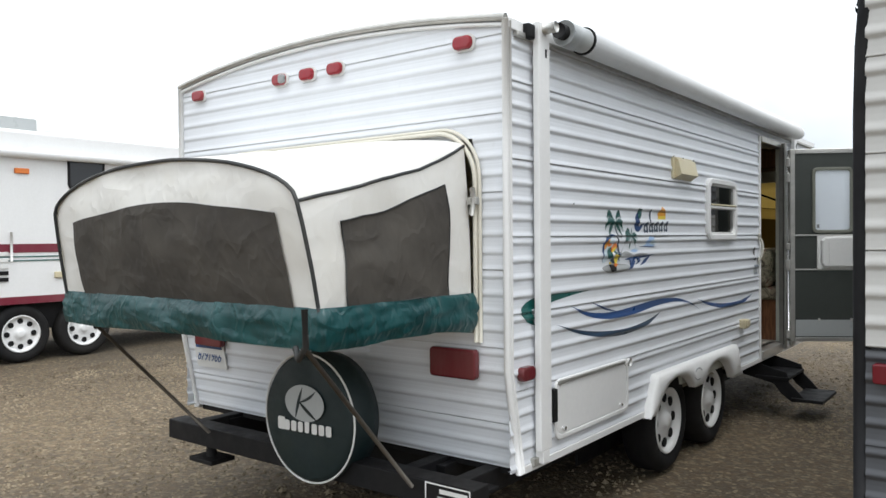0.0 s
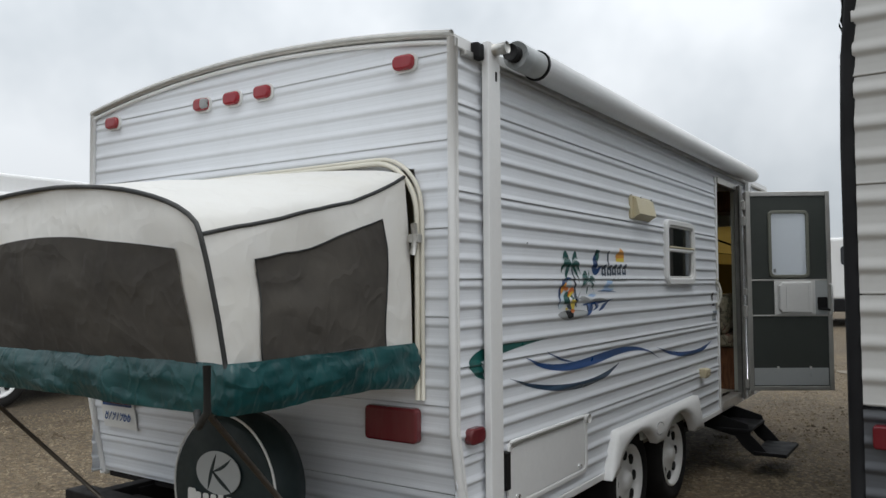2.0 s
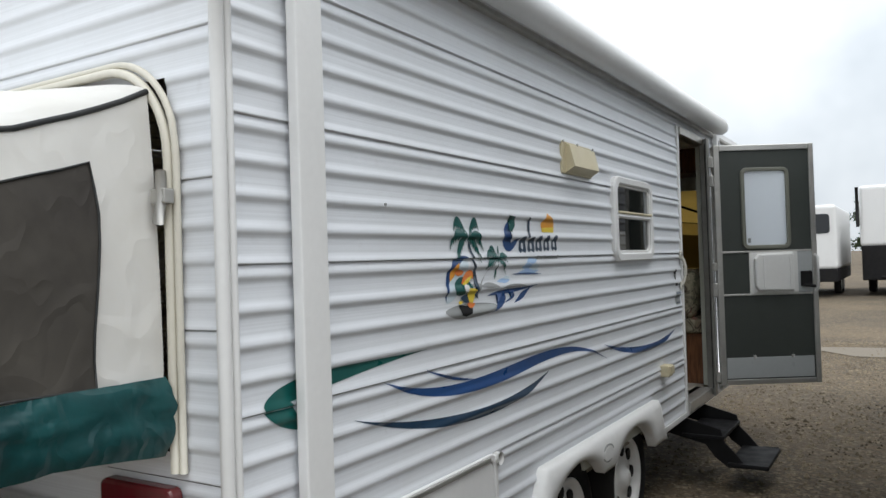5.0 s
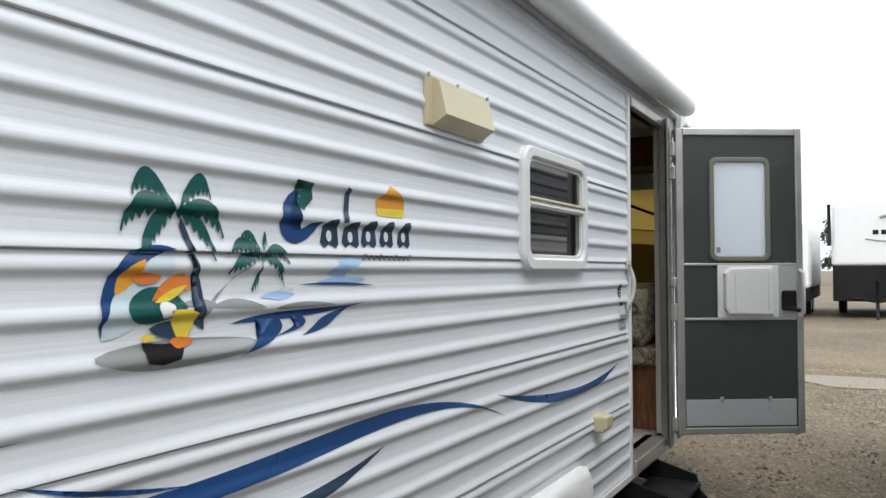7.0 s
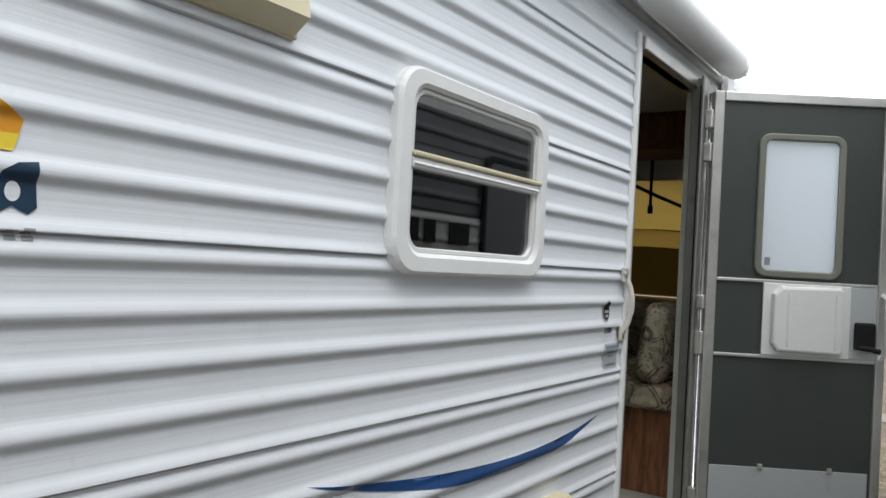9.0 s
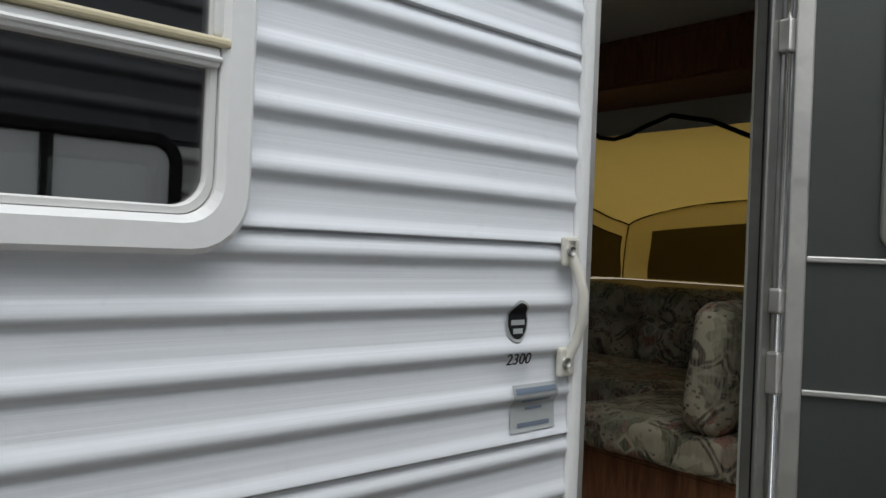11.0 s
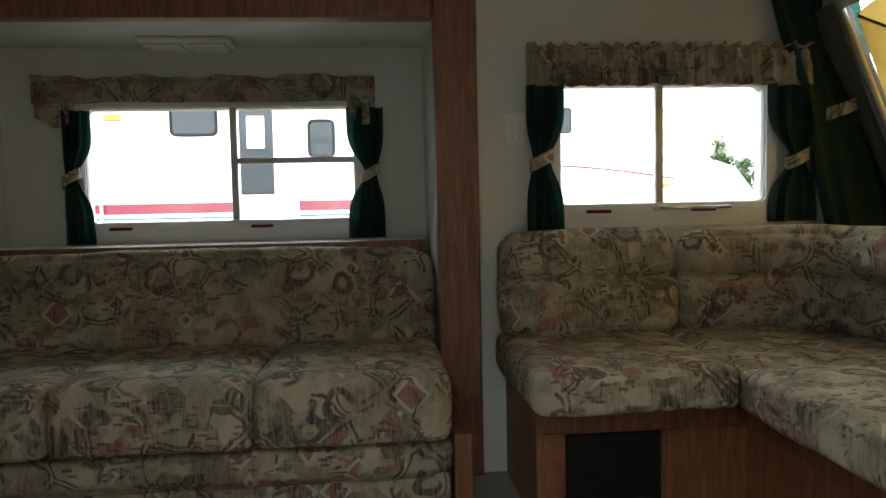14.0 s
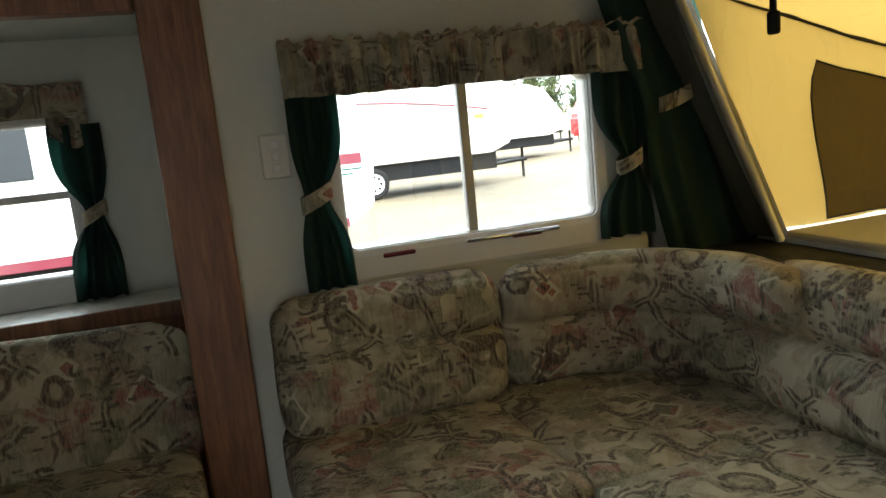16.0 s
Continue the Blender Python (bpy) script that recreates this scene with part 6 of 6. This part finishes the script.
for yy, zz in ((6.33, 2.40), (10.4, 2.40)):
    box("marker_lamp", (XL, yy - 0.09, zz - 0.035), (XL + 0.03, yy + 0.09, zz + 0.035), ORANGE, rv, 0.01)
box("roof_unit", (XL - 1.3, 6.02, 2.92), (XL - 0.5, 6.98, 3.20), WHITE_PLASTIC, rv, 0.1, 4)
box("roof_unit_grille", (XL - 0.505, 6.2, 2.98), (XL - 0.495, 6.75, 3.15), SILVER, rv, 0.01)
box("outlet", (XL, 6.72, 1.02), (XL + 0.03, 6.84, 1.10), CREAM, rv, 0.01)
tube("gas_cap", [(XL, 6.98, 1.06), (XL + 0.02, 6.98, 1.06)], 0.04, WHITE_PLASTIC, rv, 14)
for i in range(5):
    box("side_vent", (XL, 5.5, 1.0 + 0.08 * i), (XL + 0.02, 6.15, 1.05 + 0.08 * i), WHITE_PLASTIC if i > 1 else BLACK, rv, 0.004)
tube("side_rail", [(XL + 0.04, 6.18, 1.25), (XL + 0.04, 6.18, 1.62)], 0.015, WHITE_PLASTIC, rv)
# trailer with a dark word and a thin curve beyond it
XS = -20.0
sp = lot_trailer("lot_trailer", XS, 9.5, 7.6, 2.5, 0.75, 3.75, 1, "tall white trailer with thin dark red curve", windows=[(13.0, 13.9, 3.0, 3.55)], nose=0.8, wheels=(12.6, 13.5))
for i, w in enumerate((0.1, 0.11, 0.11, 0.08, 0.07, 0.11, 0.14, 0.11, 0.11)):
    box("word_bar", (XS + 0.001, 15.35 + i * 0.135, 2.27), (XS + 0.012, 15.35 + i * 0.135 + w, 2.36 + (0.06 if i in (0, 4) else 0)), GREY_DECAL, sp, 0)
tube("curve", [(XS + 0.01, 12.0 + 0.45 * i, 2.25 - 0.0042 * i ** 2.0) for i in range(11)], 0.022, MAROON, sp, 6)
box("marker_lamp", (XS, 16.15, 1.62), (XS + 0.03, 16.38, 1.72), ORANGE, sp, 0.01)
lot_trailer("lot_trailer", -27.5, 15.5, 7.0, 2.4, 0.7, 2.55, 1, "low white trailer with rounded nose", windows=[(18.0, 19.2, 1.7, 2.2)], nose=0.9, wheels=(18.4, 19.2))
lot_trailer("lot_trailer", -36.0, 18.5, 8.0, 2.4, 0.7, 2.5, 1, "white trailer parked further off", windows=[(21.0, 22.2, 1.6, 2.2)], nose=0.6, wheels=(21.5, 22.3))

# red delivery van
van = base("red_van", -30.0, 26.5, GROUND, "red box van parked on the lot", "van")
bm = bmesh.new()
prof = [(24.6, 0.4), (24.6, 1.2), (25.2, 2.3), (25.5, 2.45), (28.6, 2.45), (28.7, 0.4)]
f = bm.faces.new([bm.verts.new((-29.0, p, q)) for p, q in prof])
r = bmesh.ops.extrude_face_region(bm, geom=[f])
bmesh.ops.translate(bm, verts=[g for g in r["geom"] if isinstance(g, bmesh.types.BMVert)], vec=(-2.1, 0, 0))
bmesh.ops.bevel(bm, geom=bm.edges[:], offset=0.1, segments=3, affect="EDGES")
done("body", bm, TRUCK_RED, van)
plate("window", rounded(25.3, 1.35, 25.9, 1.95, 0.06), lambda u, v, d: (-29.0 + d, u, v), 0.02, PANE_DARK, van)
for wy in (25.3, 27.8):
    wheel(-29.0, wy, GROUND + 0.36, 0.36, 0.22, van)
    wheel(-31.1, wy, GROUND + 0.36, 0.36, 0.22, van, -1)

# trailer beside the walk, its ribbed rear and dark corner
XR, YR = -0.586, 4.86
nb = base("neighbour_trailer", 0.7, 9.0, GROUND, "pale grey ribbed trailer with black corner trim", "travel trailer")
nrear = under(new("rear_wall"), nb)
siding(nrear, 1.105, 2.9, [XR + 0.03, 1.85], lambda u, z, o: (u, YR - o, z), SIDING_GREY, z0=1.105, ribs=3, pitch=0.333)
siding(nrear, 0.55, 1.10, [XR + 0.03, 1.85], lambda u, z, o: (u, YR - o, z), SIDING_DARK, z0=0.43, ribs=4, pitch=0.333)
nside = under(new("side_wall"), nb)
NW = (6.6, 7.5, 1.45, 2.1)
siding(nside, 0.55, 1.76, [YR + 0.05, 12.6], lambda u, z, o: (XR - o, u, z), SIDING_GREY, z0=1.105, ribs=3, pitch=0.333)
siding(nside, 1.765, 2.3, [YR + 0.05, 12.6], lambda u, z, o: (XR - o, u, z), SIDING_DARK, z0=1.105, ribs=3, pitch=0.333)
siding(nside, 2.305, 2.9, [YR + 0.05, 12.6], lambda u, z, o: (XR - o, u, z), SIDING_GREY, z0=1.105, ribs=3, pitch=0.333)
tube("corner_trim", [(XR + 0.014 + dx, YR + 0.02, z) for dx, z in ((0.0, 0.5), (0.0, 1.0), (0.0, 1.9), (0.006, 2.15), (0.03, 2.5), (0.10, 2.8), (0.25, 2.9))], 0.027, BLACK, nb, 12)
box("body_core", (XR + 0.03, YR + 0.03, 0.5), (1.85, 12.55, 2.9), SIDING_DARK, nb, 0.01)
box("chassis", (XR + 0.08, YR + 0.1, 0.22), (1.8, 12.4, 0.52), BLACK, nb)
box("roof", (XR + 0.02, YR + 0.02, 2.9), (1.84, 12.55, 2.95), WHITE, nb, 0.015)
plate("tail_lamp", rounded(XR + 0.055, 0.985, XR + 0.23, 1.055, 0.012), lambda u, v, d: (u, YR - 0.012 - d, v), 0.03, DARK_RED, nb, 0.006)
box("notice", (XR + 0.175, YR - 0.016, 1.71), (XR + 0.3, YR - 0.012, 1.86), SILVER, nb, 0)
ring("window_frame", rounded(7.16, 1.36, 8.49, 1.79, 0.09), rounded(7.20, 1.40, 8.45, 1.75, 0.05), lambda u, v, d: (XR - 0.012 - d, u, v), 0.02, BLACK, nb)
plate("window_blind", rounded(7.20, 1.40, 8.45, 1.75, 0.05), lambda u, v, d: (XR - 0.012 - d, u, v), 0.01, WHITE, nb)
box("mullion", (XR - 0.032, 8.098, 1.40), (XR - 0.010, 8.132, 1.75), BLACK, nb, 0.003)
for i, w in enumerate((0.16, 0.10, 0.18, 0.10, 0.20)):
    wy0 = 8.62 + i * 0.23
    box("word_bar", (XR - 0.018, wy0, 1.60), (XR - 0.012, wy0 + w, 1.72), BLACK, nb, 0)
for (a, b) in ((9.9, 10.5), ):
    ring("window_frame", rounded(a - 0.04, 1.50, b + 0.04, 2.14, 0.09), rounded(a, 1.54, b, 2.10, 0.06), lambda u, v, d: (XR - 0.012 - d, u, v), 0.02, BLACK, nb)
    plate("window", rounded(a, 1.54, b, 2.10, 0.06), lambda u, v, d: (XR - 0.012 - d, u, v), 0.012, PANE_DARK, nb)
for wy in (8.2, 9.1):
    wheel(XR - 0.02, wy, GROUND + 0.34, 0.34, 0.2, nb, -1)
    wheel(1.9, wy, GROUND + 0.34, 0.34, 0.2, nb, 1)


# trailers at the end of the aisle, seen nose or tail on
def end_trailer(x0, x1, y, z0, z1, label, window=None, mark=False):
    t = base("lot_trailer", (x0 + x1) / 2, y + 3, GROUND, label, "trailer")
    box("body", (x0, y, z0), (x1, y + 6.5, z1), WHITE, t, 0.12, 4)
    box("lower_body", (x0 + 0.03, y - 0.02, 0.45), (x1 - 0.03, y + 6.4, z0 + 0.03), BLACK, t, 0.03)
    if window:
        plate("window", rounded(*window, 0.1), lambda u, v, d: (u, y - d, v), 0.02, PANE_DARK, t)
    if mark:
        for i, w in enumerate((0.16, 0.2, 0.2, 0.18, 0.2)):
            box("word_bar", (x0 + 1.15 + i * 0.23, y - 0.012, z0 + 0.98), (x0 + 1.15 + i * 0.23 + w, y, z0 + 1.12), BLACK, t, 0)
        tube("curve", [(x0 + 0.95 + 0.2 * i, y - 0.01, z0 + 0.85 - 0.09 * math.sin(math.pi * i / 8)) for i in range(9)], 0.02, GREY_DECAL, t, 6)
        tube("curve", [(x0 + 1.35 + 0.1 * i, y - 0.01, z0 + 1.5 + 0.05 * math.sin(i)) for i in range(6)], 0.05, GREY_DECAL, t, 6)
        tube("hitch", [(x0 + 0.6, y, 0.55), (x0 + 1.2, y - 1.0, 0.5)], 0.05, BLACK, t)
        tube("hitch", [(x1 - 0.6, y, 0.55), (x0 + 1.3, y - 1.0, 0.5)], 0.05, BLACK, t)
        tube("hitch_jack", [(x0 + 1.25, y - 0.9, 1.1), (x0 + 1.25, y - 0.9, GROUND)], 0.05, BLACK, t)
    for wx, s in ((x0 + 0.1, -1), (x1 - 0.1, 1)):
        wheel(wx, y + 2.6, GROUND + 0.36, 0.36, 0.22, t, s)
        wheel(wx, y + 3.5, GROUND + 0.36, 0.36, 0.22, t, s)
    return t


end_trailer(-5.0, -2.65, 31.0, 0.85, 2.95, "white trailer with a dark window, tail on", (-3.5, 2.02, -2.85, 2.65))
jt = end_trailer(-2.05, 0.45, 32.0, 1.55, 3.55, "white trailer with black lower nose, front on", None, True)
tube("mirror_post", [(-2.1, 31.9, 2.2), (-2.1, 31.9, 3.5)], 0.05, BLACK, jt)
end_trailer(1.5, 4.0, 33.0, 0.9, 3.2, "white trailer parked in the row")
end_trailer(-9.0, -6.5, 34.0, 0.9, 3.0, "white trailer parked in the row")


# trees and a pole beyond the lot
def tree(x, y, h, seed, spread=0.32):
    rnd = random.Random(seed)
    t = base("tree", x, y, GROUND, "dark green broadleaf tree beyond the lot", "tree", "trees beyond the lot")
    tube("trunk", [(x + 0.1 * math.sin(i), y, GROUND + h * 0.16 * i) for i in range(5)], 0.14, BARK, t, 8)
    for i in range(9):
        a, k = rnd.uniform(0, 6.28), rnd.uniform(0.3, 0.62)
        tube("limb", [(x, y, GROUND + h * k), (x + math.cos(a) * h * 0.12, y + math.sin(a) * h * 0.12, GROUND + h * (k + 0.12)), (x + math.cos(a) * h * 0.2, y + math.sin(a) * h * 0.2, GROUND + h * (k + 0.26))], 0.05, BARK, t, 6)
    verts, faces = [], []
    clumps = [(rnd.gauss(0, spread * 0.45), rnd.gauss(0, spread * 0.45), rnd.uniform(0.3, 0.98)) for _ in range(46)]
    for cxx, cyy, cz in clumps:
        shrink = 1.15 - 0.75 * cz
        for _ in range(46):
            p = Vector((x + (cxx * shrink + rnd.gauss(0, 0.045)) * h, y + (cyy * shrink + rnd.gauss(0, 0.045)) * h, GROUND + (cz + rnd.gauss(0, 0.04)) * h))
            a = Vector((rnd.gauss(0, 1), rnd.gauss(0, 1), rnd.gauss(0, 1))).normalized() * h * 0.028
            b = Vector((rnd.gauss(0, 1), rnd.gauss(0, 1), rnd.gauss(0, 1))).normalized() * h * 0.02
            k = len(verts)
            verts += [p - a, p + b, p + a, p - b]
            faces.append((k, k + 1, k + 2, k + 3))
    tagged(mesh("crown", verts, faces, LEAVES, t, False), kind="stuff")


for i, (tx, ty, th) in enumerate(((-60, 36.5, 6.5), (-62, 39.5, 5.0), (-64, 43, 4.4), (-63, 47, 4.0), (-66, 51, 4.6), (-68, 56, 5.0), (-4, 90, 7.5), (2, 96, 7.0), (8, 92, 8.0), (-12, 98, 7.0))):
    tree(tx, ty, th * 0.85, 20 + i)
pole = tagged(tube("utility_pole", [(-52, 38.8, GROUND), (-52, 38.8, 7.2)], 0.13, BARK, None, 8), "wooden utility pole beyond the lot", "utility pole")
box("cross_arm", (-52.08, 38.0, 6.6), (-51.92, 39.6, 6.75), BARK, pole)
